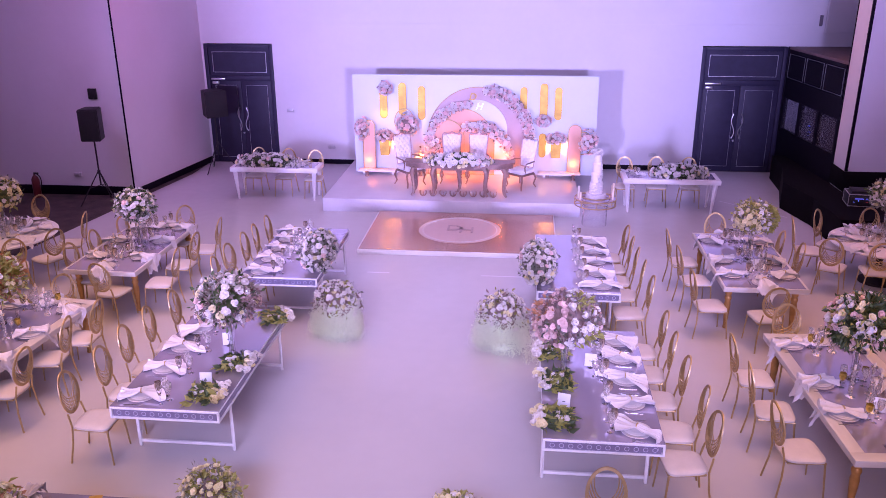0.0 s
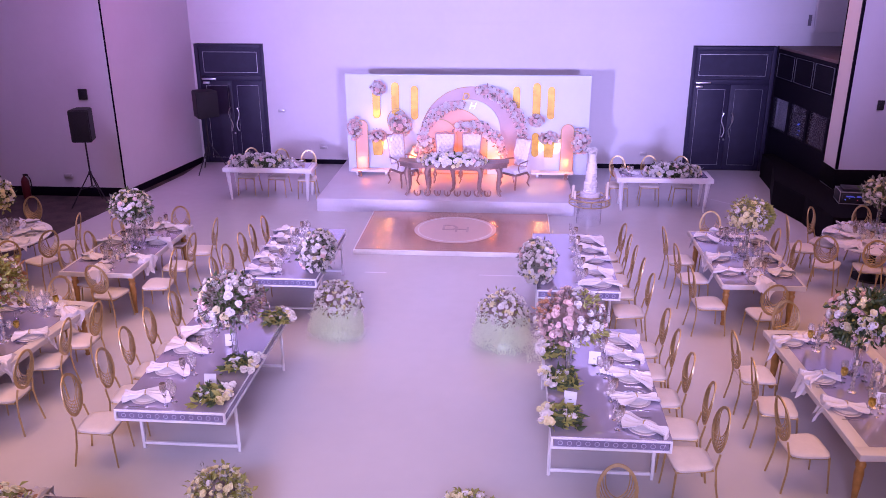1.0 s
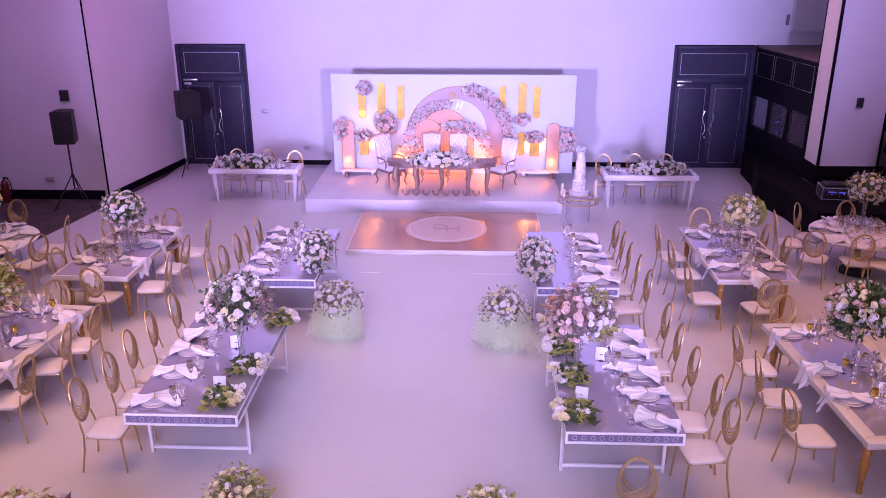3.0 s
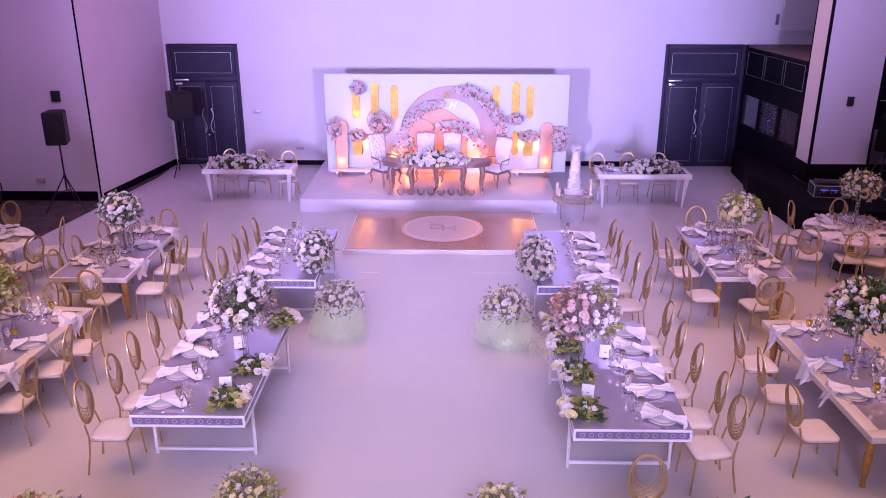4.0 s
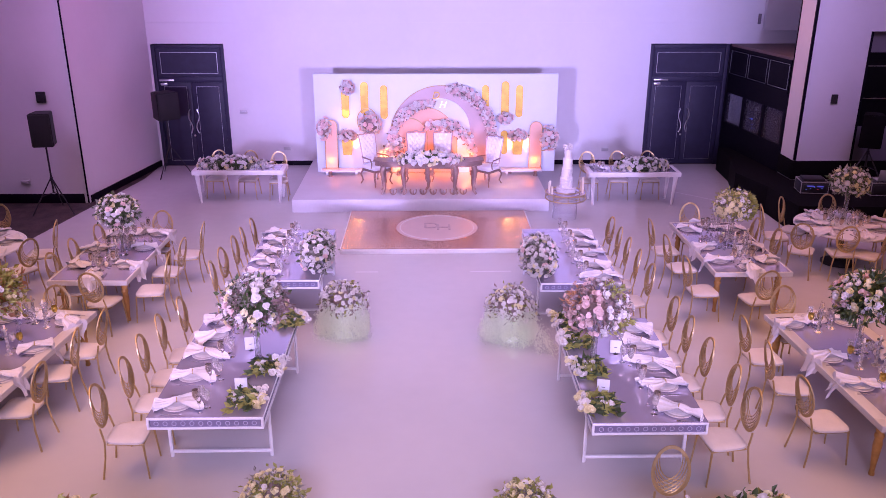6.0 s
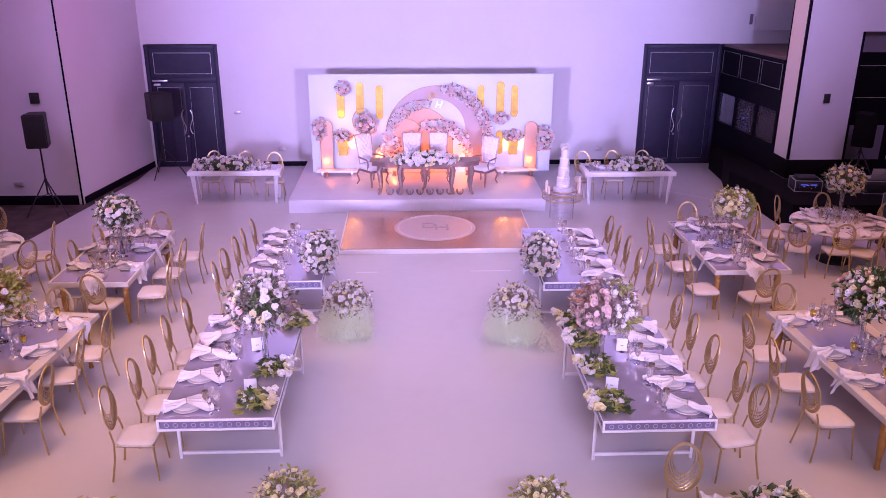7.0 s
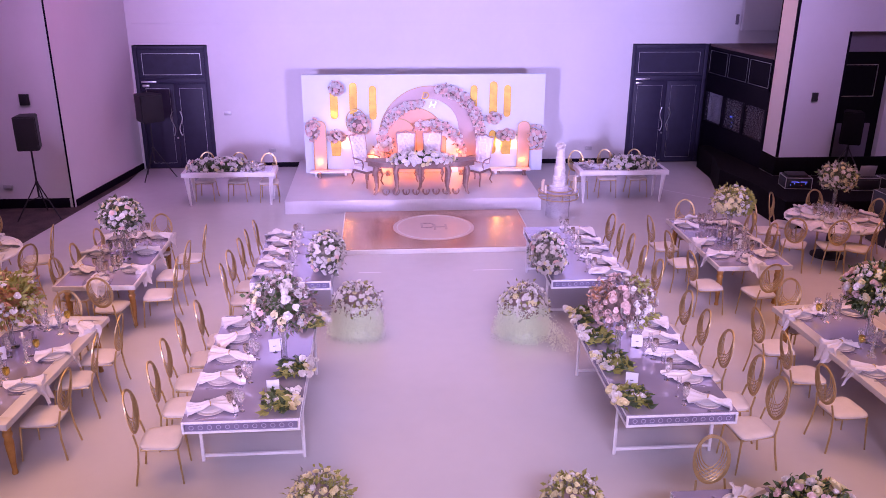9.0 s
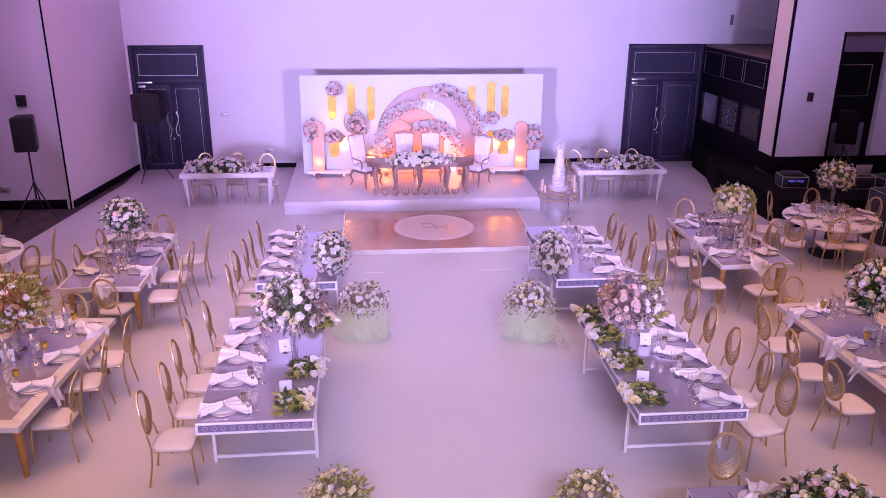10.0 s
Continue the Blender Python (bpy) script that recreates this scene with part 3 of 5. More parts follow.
# ---- chairs ----
def build_chair():
    """Gold chair that faces +y, seat centre over its origin: oval woven back, cream pad."""
    c = thing("dining_chair", "gold dining chair with an oval woven back and cream pad", "chair", "gold chairs round the tables")
    bm = B()
    # pad with rounded corners, domed
    rings = []
    for inset, z in ((0.02, 0.425), (0.0, 0.44), (0.0, 0.462), (0.015, 0.476), (0.06, 0.486), (0.14, 0.491)):
        ring = []
        for k in range(28):
            a = 2 * math.pi * k / 28
            ca, sa = math.cos(a), math.sin(a)
            e = 0.42
            x = math.copysign(abs(ca) ** e, ca) * (0.215 - inset)
            y = math.copysign(abs(sa) ** e, sa) * (0.215 - inset)
            x *= 1.0 + 0.10 * y / 0.215
            ring.append(bm.verts.new((x, y, z)))
        rings.append(ring)
    for a, b in zip(rings, rings[1:]):
        for k in range(28):
            bm.faces.new((a[k], a[(k + 1) % 28], b[(k + 1) % 28], b[k]))
    bm.faces.new(rings[0][::-1])
    bm.faces.new(rings[-1])
    part("seat", bm, "leather", c, "cream leatherette seat pad")
    bm = B()
    tube(bm, [(0.19, 0.20, 0.42), (-0.19, 0.20, 0.42), (-0.17, -0.19, 0.42), (0.17, -0.19, 0.42)], 0.012, 6, True)
    part("seat_frame", bm, "gold", c)
    # flat oval back, leaning away
    def lean(x, z):
        return Vector((x, -0.225 - 0.085 * max(0.0, z - 0.45) / 0.58 - 0.02 * math.cos(x / 0.19 * 1.5), z))
    CZ, RX, RZ = 0.802, 0.192, 0.255
    bm = B()
    ring = [(2 * math.pi * k / 32) for k in range(32)]
    loops = []
    for inset, depth in ((0.0, -0.007), (0.0, 0.007), (0.030, 0.007), (0.030, -0.007)):
        loops.append([bm.verts.new(lean((RX - inset) * math.cos(a), CZ + (RZ - inset) * math.sin(a)) + Vector((0, depth, 0))) for a in ring])
    for a, b in zip(loops, loops[1:] + loops[:1]):
        for k in range(32):
            bm.faces.new((a[k], a[(k + 1) % 32], b[(k + 1) % 32], b[k]))
    part("back_frame", bm, "gold", c)
    for mirror in (1, -1):
        bm = B()
        for k in range(5):
            a, e = radians(128 + k * 15), radians(332 - k * 14)
            p0 = (0.90 * RX * math.cos(a), 0.92 * RZ * math.sin(a))
            p2 = (0.90 * RX * math.cos(e), 0.92 * RZ * math.sin(e))
            p1 = (-0.150 + 0.016 * k, -0.115 - 0.030 * k)
            pts = bezier((p0[0], 0, p0[1]), (p1[0], 0, p1[1]), (p2[0], 0, p2[1]), 8)
            tube(bm, [lean(mirror * p.x, CZ + p.z) + Vector((0, 0.003 * mirror, 0)) for p in pts], 0.0058, 4)
        part("back_weave", bm, "gold", c)
    for sx in (-1, 1):
        bm = B()
        tube(bm, [(sx * 0.205, -0.275, 0.0), (sx * 0.180, -0.232, 0.25), (sx * 0.158, -0.222, 0.44), lean(sx * 0.145, 0.60)], 0.0115, 7)
        part("leg", bm, "gold", c)
        bm = B()
        tube(bm, [(sx * 0.215, 0.225, 0.0), (sx * 0.19, 0.195, 0.42)], 0.009, 7, r1=0.013)
        part("leg", bm, "gold", c)
    return c


chairs = Stock(build_chair)


def chair_by_top(x, y, yaw, wobble=0.0):
    """Put a chair by the top of its back; yaw 0 faces +y."""
    a = radians(yaw)
    chairs.put(pose(x - 0.31 * math.sin(a), y + 0.31 * math.cos(a), 0.005, 0, 0, yaw + wobble))


AISLE_CHAIRS = (
    (-90, ((-4.84, 7.63), (-4.76, 8.27), (-4.76, 8.86), (-4.72, 9.46), (-4.60, 10.0))),
    (-90, ((-4.52, 11.38), (-4.51, 11.90), (-4.44, 12.50), (-4.40, 12.98), (-4.33, 13.46))),
    (90, ((2.26, 7.40), (2.25, 7.98), (2.17, 8.64), (2.13, 9.28), (2.12, 9.89))),
    (90, ((2.12, 11.12), (2.09, 11.80), (2.06, 12.36), (2.04, 12.88), (2.02, 13.40))),
)
GUEST_CHAIRS = (
    (90, ((-5.25, 11.66), (-5.24, 12.46), (-5.13, 13.25))),
    (-90, ((-6.90, 13.12), (-7.04, 12.42), (-7.10, 11.72))),
    (0, ((-6.15, 10.92), (3.77, 10.85))),
    (180, ((-6.05, 13.92), (3.64, 14.27), (-6.41, 10.43), (3.77, 10.25))),
    (90, ((-5.66, 8.17), (-5.61, 9.00), (-5.49, 9.60))),
    (-90, ((2.82, 9.29), (2.85, 8.53), (2.90, 7.73))),
    (-90, ((2.67, 13.33), (2.71, 12.50), (2.74, 11.50))),
    (90, ((4.56, 13.36), (4.70, 12.76))),
    (90, ((4.98, 9.3), (5.0, 8.5), (5.02, 7.7))),
    (-90, ((-7.85, 9.6), (-7.9, 8.8), (-7.95, 8.0))),
    (180, ((1.06, 6.36),)),
    (180, ((-6.17, 18.72), (-5.42, 18.66), (-4.70, 18.55), (2.51, 18.44), (3.22, 18.50), (3.95, 18.50))),
)
rnd = random.Random(5)
for yaw, spots in AISLE_CHAIRS + GUEST_CHAIRS:
    for x, y in spots:
        chair_by_top(x, y, yaw, rnd.uniform(-7, 7))
for x, y, yaw in ((5.54, 14.65, -132), (4.96, 14.14, -97), (6.52, 14.80, 184), (7.42, 14.12, 108), (5.25, 13.05, -30), (5.97, 12.87, -14), (6.68, 12.84, 48)):
    chair_by_top(x, y, yaw, rnd.uniform(-4, 4))
for a in (-140, -95, -50, -20, 20, 95, 150):
    chairs.put(pose(-9.05 + 1.10 * math.cos(radians(a)), 12.95 + 1.10 * math.sin(radians(a)), 0.005, 0, 0, a + 90 + rnd.uniform(-8, 8)))


# ---- tables ----
def mirror_table(x0, x1, y0, y1, aisle, label):
    """Aisle table: white metal box frame, mirror top, ring-pattern apron, trestle legs."""
    t = thing("mirror_table", label, "table", "mirror tables along the aisle", m=pose((x0 + x1) / 2, (y0 + y1) / 2, 0.005))
    w, l, top, low, r = (x1 - x0) / 2, (y1 - y0) / 2, 0.733, 0.605, 0.012
    bm = B()
    for z in (top - r, low):
        for s in (-1, 1):
            box(bm, -w, w, s * (l - r) - r, s * (l - r) + r, z - r, z + r, 0.003)
            box(bm, s * (w - r) - r, s * (w - r) + r, -l + 2 * r, l - 2 * r, z - r, z + r, 0.003)
    for sx in (-1, 1):
        for sy in (-1, 1):
            box(bm, sx * (w - r) - r, sx * (w - r) + r, sy * (l - r) - r, sy * (l - r) + r, low + r, top - 2 * r)
    part("frame", bm, "white_metal", t, "white metal frame")
    bm = B()
    box(bm, -w + 0.004, w - 0.004, -l + 0.010, l - 0.010, top, top + 0.008)
    part("tabletop", bm, "mirror", t, "mirror glass top")
    for s in (-1, 1):
        bm = B()
        box(bm, -w + 0.033, w - 0.033, s * (l - 0.020) - 0.004, s * (l - 0.020) + 0.004, low + r, top - 2 * r)
        ap = part("apron", bm, "tint", t, "smoked panel with a row of rings")
        n = 12
        for k in range(n):
            bm = B()
            cx = -w + 0.10 + (2 * w - 0.2) * k / (n - 1)
            tube(bm, [(cx + 0.024 * math.cos(a), s * (l - 0.012), (low + top) / 2 - 0.008 + 0.024 * math.sin(a)) for a in (2 * math.pi * j / 12 for j in range(12))], 0.0032, 4, True)
            part("ring", bm, "ring_grey", ap, "pale grey ring")
    for s in (-1, 1):
        bm = B()
        box(bm, s * (w - 0.020) - 0.004, s * (w - 0.020) + 0.004, -l + 0.033, l - 0.033, low + r, top - 2 * r)
        part("apron", bm, "tint", t, "smoked side panel")
    for sy in (-1, 1):
        y = sy * (l - 0.38)
        for sx in (-1, 1):
            bm = B()
            box(bm, sx * (w - 0.10) - 0.018, sx * (w - 0.10) + 0.018, y - 0.018, y + 0.018, 0.0, low - r, 0.004) if sx == -aisle else tube(bm, [(sx * (w - 0.02), y, 0.0), (sx * (w - 0.02), y, low - r)], 0.02, 4)
            part("leg", bm, "white_metal", t)
        bm = B()
        box(bm, min(-aisle * (w - 0.10), aisle * (w - 0.03)), max(-aisle * (w - 0.10), aisle * (w - 0.03)), y - 0.015, y + 0.015, 0.055, 0.088, 0.003)
        part("stretcher", bm, "white_metal", t)
    return t


mirror_table(-4.27, -3.02, 7.46, 10.16, 1, "white metal aisle table with a mirror top and ring apron")
mirror_table(-4.12, -2.90, 11.34, 13.74, 1, "white metal aisle table with a mirror top near the stage")
mirror_table(0.49, 1.73, 7.27, 9.90, -1, "white metal aisle table with a mirror top and ring apron")
mirror_table(0.46, 1.69, 11.16, 13.73, -1, "white metal aisle table with a mirror top near the stage")
mirror_table(-4.46, -3.22, 3.30, 5.96, 1, "white metal aisle table with a mirror top near the balcony")
mirror_table(0.52, 1.76, 3.30, 5.97, -1, "white metal aisle table with a mirror top near the balcony")


def turned_leg(bm, h):
    lathe(bm, [(0.030, 0), (0.034, 0.02), (0.026, 0.05), (0.030, 0.12), (0.044, 0.30), (0.050, 0.40), (0.040, 0.46), (0.052, 0.49), (0.052, 0.52), (0.038, 0.54), (0.050, 0.57), (0.050, h)], 14)


def banquet_table(x0, x1, y0, y1, yaw, rim):
    """Guest table: white rim, mirror inlay, turned gold legs."""
    t = thing("banquet_table", "white banquet table with a mirror inlay and turned gold legs", "table", "banquet tables", m=pose((x0 + x1) / 2, (y0 + y1) / 2, 0.005, 0, 0, yaw))
    w, l, z = (x1 - x0) / 2, (y1 - y0) / 2, 0.745
    bm = B()
    box(bm, -w, w, -l, -l + rim, z - 0.075, z, 0.006)
    box(bm, -w, w, l - rim, l, z - 0.075, z, 0.006)
    box(bm, -w, -w + rim, -l + rim, l - rim, z - 0.075, z, 0.006)
    box(bm, w - rim, w, -l + rim, l - rim, z - 0.075, z, 0.006)
    part("rim", bm, "rim", t, "pale lacquered rim")
    bm = B()
    box(bm, -w + rim, w - rim, -l + rim, l - rim, z - 0.03, z - 0.005)
    part("tabletop", bm, "mirror", t, "mirror inlay")
    for sx in (-1, 1):
        for sy in (-1, 1):
            bm = B()
            turned_leg(bm, z - 0.075)
            ob = part("leg", bm, "gold_wood", t, "turned gold leg")
            ob.location = (sx * (w - 0.13), sy * (l - 0.20), 0)
    return t


BANQUET = {"w2": (-6.99, -5.78, 11.33, 13.80, -1), "w3": (-7.26, -5.96, 7.58, 10.30, -5), "e2": (3.23, 4.46, 11.52, 14.05, 0), "e3": (3.46, 4.66, 7.18, 10.02, 2.7)}
for key, b in BANQUET.items():
    banquet_table(*b, 0.035 if key[1] == "2" else 0.15)


def round_table(cx, cy, r):
    t = thing("round_table", "round white guest table on a pedestal", "table", "round guest tables", m=pose(cx, cy, 0.005))
    bm = B()
    lathe(bm, [(0.30, 0.0), (0.30, 0.03), (0.06, 0.06), (0.05, 0.66), (0.25, 0.70)], 20)
    part("pedestal", bm, "black_plastic", t, "black pedestal")
    bm = B()
    lathe(bm, [(0.0, 0.70), (r - 0.02, 0.70), (r, 0.715), (r, 0.735), (r - 0.012, 0.745), (0, 0.745)], 56)
    part("tabletop", bm, "white", t)
    return t


round_table(6.40, 13.86, 0.86)
round_table(-9.05, 12.95, 0.92)


def side_table(x0, x1, y0, y1):
    t = thing("side_table", "long white side table with tapered legs", "table", "white side tables by the stage", m=pose((x0 + x1) / 2, (y0 + y1) / 2, 0.005))
    w, l, z = (x1 - x0) / 2, (y1 - y0) / 2, 0.78
    bm = B()
    box(bm, -w, w, -l, l, z - 0.10, z, 0.008)
    part("tabletop", bm, "white", t)
    bm = B()
    box(bm, -w + 0.1, w - 0.1, -l + 0.1, l - 0.1, z, z + 0.004)
    part("inlay", bm, "mirror", t, "mirror inlay")
    for sx in (-1, 1):
        for sy in (-1, 1):
            bm = B()
            tube(bm, [(sx * (w - 0.14), sy * (l - 0.10), 0), (sx * (w - 0.10), sy * (l - 0.07), z - 0.10)], 0.024, 4, r1=0.055)
            part("leg", bm, "white", t)
    return t


side_table(-6.58, -4.50, 17.78, 18.45)
side_table(2.40, 4.48, 17.48, 18.20)

# ---- place settings ----
def build_charger():
    c = thing("charger_plate", "round beaded charger plate with a white dinner plate", "plate", "place settings")
    bm = B()
    lathe(bm, [(0, 0.0), (0.10, 0.0), (0.158, 0.010), (0.166, 0.013), (0.160, 0.017), (0.10, 0.006), (0, 0.006)], 28)
    part("charger", bm, "charger", c)
    bm = B()
    lathe(bm, [(0, 0.008), (0.075, 0.008), (0.128, 0.022), (0.134, 0.025), (0.126, 0.027), (0.075, 0.014), (0, 0.013)], 28)
    part("dinner_plate", bm, "china", c, "white china dinner plate")
    bm = B()
    lathe(bm, [(0, 0.016), (0.06, 0.016), (0.098, 0.026), (0.101, 0.029), (0.094, 0.030), (0.06, 0.021), (0, 0.021)], 24)
    part("salad_plate", bm, "china", c, "white china salad plate")
    return c


def build_napkin(seed, out_len, in_len, drop):
    """Linen napkin gathered in a ring; it runs from over the table edge (-y) to the middle (+y)."""
    r = random.Random(seed)
    n = thing("napkin", "white linen napkin gathered through a ring", "napkin", "place settings")
    bm = B()
    nu, nv = 30, 16
    phase, skew, folds, lop = r.uniform(0, 6), r.uniform(-0.35, 0.35), r.uniform(6, 9), r.uniform(-0.45, 0.45)
    tail, head = r.uniform(-0.06, 0.06), r.uniform(-0.07, 0.07)
    grid = []
    for i in range(nu + 1):
        u = i / nu
        y0 = -out_len + u * (out_len + in_len)
        row = []
        for j in range(nv + 1):
            v = j / nv * 2 - 1
            # slanting, uneven hems
            y = y0 + (tail * v + 0.02 * math.sin(5 * v + phase)) * max(0, 0.5 - u) * 2 + (head * v - 0.05 * v * v) * max(0, u - 0.5) * 2
            far = min(1, abs(y) / 0.22)
            spread = (0.042 + 0.100 * far ** 0.8) * (1 - 0.40 * max(0, y - 0.20) / 0.14 + 0.25 * math.sin(math.pi * min(1, max(0, -y - 0.16) / 0.17)) - 0.45 * min(1, max(0, -y - 0.22) / 0.16))
            spread *= 1 + 0.15 * math.sin(11 * y + phase * 1.7) + lop * y / 0.3
            x = v * spread + skew * y + 0.02 * math.sin(9 * y + phase)
            pleat = 0.5 * math.sin(v * folds + phase + 3 * y) + 0.3 * math.sin(v * folds * 2.3 + phase * 2 - 7 * y) + 0.3 * math.sin(17 * y + 4 * v + phase)
            z = 0.046 + 0.020 * (0.45 + far) * pleat + 0.028 * math.exp(-(y / 0.06) ** 2) - 0.09 * max(0, abs(y) - 0.10) * (1 if y > 0 else 0.4)
            yy = y
            if y < -drop:
                over = -drop - y
                yy = -drop - 0.25 * over - 0.02 * (1 - abs(v)) + 0.03 * pleat * min(1, over / 0.08)
                z -= over * 0.95 + 0.05 * v * over
            row.append((x, yy, max(z, 0.010) if y > -drop else z))
        grid.append(row)
    padded(bm, grid, (0, 0.001, -0.004))
    part("cloth", bm, "linen", n)
    bm = B()
    tube(bm, [(0.034 * math.cos(a), 0, 0.070 + 0.022 * math.sin(a)) for a in (2 * math.pi * k / 14 for k in range(14))], 0.007, 6, True)
    part("napkin_ring", bm, "gold", n, "gold napkin ring")
    return n


def build_goblet(mat, label, h, r, name):
    g = thing(name, label, "glass", "place settings")
    bm = B()
    lathe(bm, [(r * 0.9, 0), (r * 0.85, 0.004), (0.008, 0.012), (0.005, h * 0.25), (0.006, h * 0.44), (0.018, h * 0.47)], 16)
    part("stem", bm, "glass", g, "clear stem")
    bm = B()
    lathe(bm, [(0.012, h * 0.46), (r * 0.75, h * 0.56), (r, h * 0.74), (r * 0.88, h), (r * 0.84, h), (r * 0.95, h * 0.74), (r * 0.70, h * 0.575), (0.0, h * 0.49)], 18, cap=False)
    part("bowl", bm, mat, g)
    for o in g.children:
        o.visible_shadow = False
    return g


def build_cutlery():
    c = thing("fork", "polished steel dinner fork", "cutlery", "place settings")
    bm = B()
    box(bm, -0.006, 0.006, -0.10, 0.03, 0.0, 0.004)
    part("handle", bm, "steel", c)
    bm = B()
    comb = [(-0.013, 0.03)] + [(-0.013 + 0.0075 * k + dx, y) for k in range(4) for dx, y in ((0, 0.05), (0, 0.095), (0.0035, 0.095), (0.0035, 0.05))][1:-1] + [(0.013, 0.03)]
    slab(bm, comb, 0.001, 0.004)
    part("fork_head", bm, "steel", c)
    return c


def build_knife():
    bm = B()
    box(bm, -0.006, 0.006, -0.11, 0.0, 0.0, 0.005)
    slab(bm, [(-0.006, 0.0), (0.008, 0.0), (0.009, 0.08), (0.0, 0.12), (-0.006, 0.10)], 0.001, 0.003)
    return solid("knife", bm, "steel", "polished steel dinner knife", "cutlery", "place settings")


chargers, forks, knives = Stock(build_charger), Stock(build_cutlery), Stock(build_knife)
long_napkins = [Stock(lambda s=s: build_napkin(s, 0.27 + 0.012 * s, 0.37 - 0.022 * s, 0.24)) for s in (1, 2, 3, 4, 5)]
hanging_napkins = [Stock(lambda s=s: build_napkin(s, 0.36 + 0.015 * (s - 5), 0.26 - 0.012 * (s - 5), 0.19)) for s in (6, 7, 8, 9, 10)]
wine = Stock(lambda: build_goblet("crystal", "clear stemmed wine glass", 0.215, 0.040, "wine_glass"))
smoky = Stock(lambda: build_goblet("smoke", "silvered goblet on a clear stem", 0.22, 0.040, "goblet"))
water = Stock(lambda: build_goblet("amber", "amber glass goblet on a clear stem", 0.175, 0.042, "goblet"))
flute = Stock(lambda: build_goblet("glass", "tall clear champagne flute", 0.245, 0.027, "champagne_flute"))
rnd = random.Random(11)


def setting(x, y, facing, z, napkin):
    """One cover; facing is the way the guest looks, 0 for +y."""
    m = pose(x, y, z, 0, 0, facing + rnd.uniform(-4, 4))
    chargers.put(m)
    rnd.choice(napkin).put(m @ pose(rnd.uniform(-0.02, 0.02), 0.0, 0.008, 0, 0, rnd.uniform(-30, 30)))
    forks.put(m @ pose(-0.20, -0.02, 0.001, 0, 0, rnd.uniform(-5, 5)))
    knives.put(m @ pose(0.20, -0.02, 0.001, 0, 0, rnd.uniform(-5, 5)))
    (water if napkin is hanging_napkins and y < 10.5 else smoky).put(m @ pose(0.07 + rnd.uniform(-0.03, 0.03), 0.225, 0.001))
    wine.put(m @ pose(-0.04 + rnd.uniform(-0.02, 0.02), 0.27, 0.001))
    flute.put(m @ pose(0.16 + rnd.uniform(-0.02, 0.02), 0.28 + rnd.uniform(-0.03, 0.03), 0.001))
    if rnd.random() < 0.7:
        wine.put(m @ pose(0.06 + rnd.uniform(-0.02, 0.02), 0.345, 0.001))


ZT = 0.746
for y in (7.72, 8.36, 8.92, 9.45, 9.92):
    setting(-4.00, y, -90, ZT, long_napkins)
for y in (11.56, 12.10, 12.62, 13.08, 13.50):
    setting(-3.84, y, -90, ZT, long_napkins)
for y in (7.50, 8.05, 8.57, 9.10, 9.56):
    setting(1.46, y, 90, ZT, long_napkins)
for y in (11.40, 11.92, 12.44, 12.92, 13.42):
    setting(1.42, y, 90, ZT, long_napkins)
PLACES = {"w2": (0.27, 0.59, 0.90), "w3": (0.30, 0.57, 0.87), "e2": (0.21, 0.46, 0.83), "e3": (0.30, 0.54, 0.88)}
for key, (x0, x1, y0, y1, yaw) in BANQUET.items():
    z = ZT + 0.005
    mid = pose((x0 + x1) / 2, (y0 + y1) / 2, 0, 0, 0, yaw)
    w, l = (x1 - x0) / 2, (y1 - y0) / 2
    spots = [(sx * (w - 0.22), -l + f * 2 * l, sx * 90) for f in PLACES[key] for sx in (-1, 1)] + [(0, -l + 0.21, 0), (0, l - 0.21, 180)]
    for dx, dy, facing in spots:
        p = mid @ Vector((dx, dy, 0))
        setting(p.x, p.y, facing + yaw, z, hanging_napkins)
for cx, cy in ((6.40, 13.86), (-9.05, 12.95)):
    for k in range(7):
        a = 2 * math.pi * k / 7 + 0.3
        setting(cx + 0.60 * math.cos(a), cy + 0.60 * math.sin(a), math.degrees(a) + 90, ZT + 0.005, long_napkins)
setting(1.08, 5.72, 180, ZT, long_napkins)
setting(-4.22, 5.76, 180, ZT, long_napkins)
bm = B()
box(bm, -0.06, 0.06, -0.09, 0.09, 0.0, 0.003, 0, pose(0, 0, 0, 0, 0, 12))
solid("menu_card", bm, "gold_leaf", "gold menu card lying on the mirror table", "card", m=pose(-3.60, 5.86, ZT + 0.001))
setting(-4.95, 18.20, 180, 0.786, long_napkins)
setting(2.72, 17.94, 180, 0.786, long_napkins)


def build_candle_glass():
    c = thing("candle_glass", "clear glass cylinder with a small ivory candle", "candle holder", "candle glasses")
    bm = B()
    lathe(bm, [(0, 0.0), (0.045, 0.0), (0.045, 0.20), (0.041, 0.20), (0.041, 0.012), (0, 0.012)], 20)
    ob = part("cylinder", bm, "glass", c, "clear glass cylinder")
    ob.visible_shadow = False
    bm = B()
    lathe(bm, [(0.028, 0.014), (0.028, 0.085), (0.02, 0.09), (0, 0.088)], 14)
    part("candle", bm, "wick", c, "ivory candle")
    return c


candle_glasses = Stock(build_candle_glass)
for cx, cy, z, spots in ((-6.37, 12.55, ZT, ((-0.16, -0.45), (0.05, -0.62), (0.12, 0.40), (-0.10, 0.55))), (3.88, 12.76, ZT, ((0.12, -0.45), (-0.10, -0.55), (0.05, 0.45))),
                         (6.40, 13.90, ZT + 0.003, ((-0.25, -0.10), (0.22, -0.15), (0.10, -0.30))), (-9.05, 12.95, ZT + 0.003, ((0.20, -0.15), (-0.12, -0.25)))):
    for dx, dy in spots:
        candle_glasses.put(pose(cx + dx, cy + dy, z))


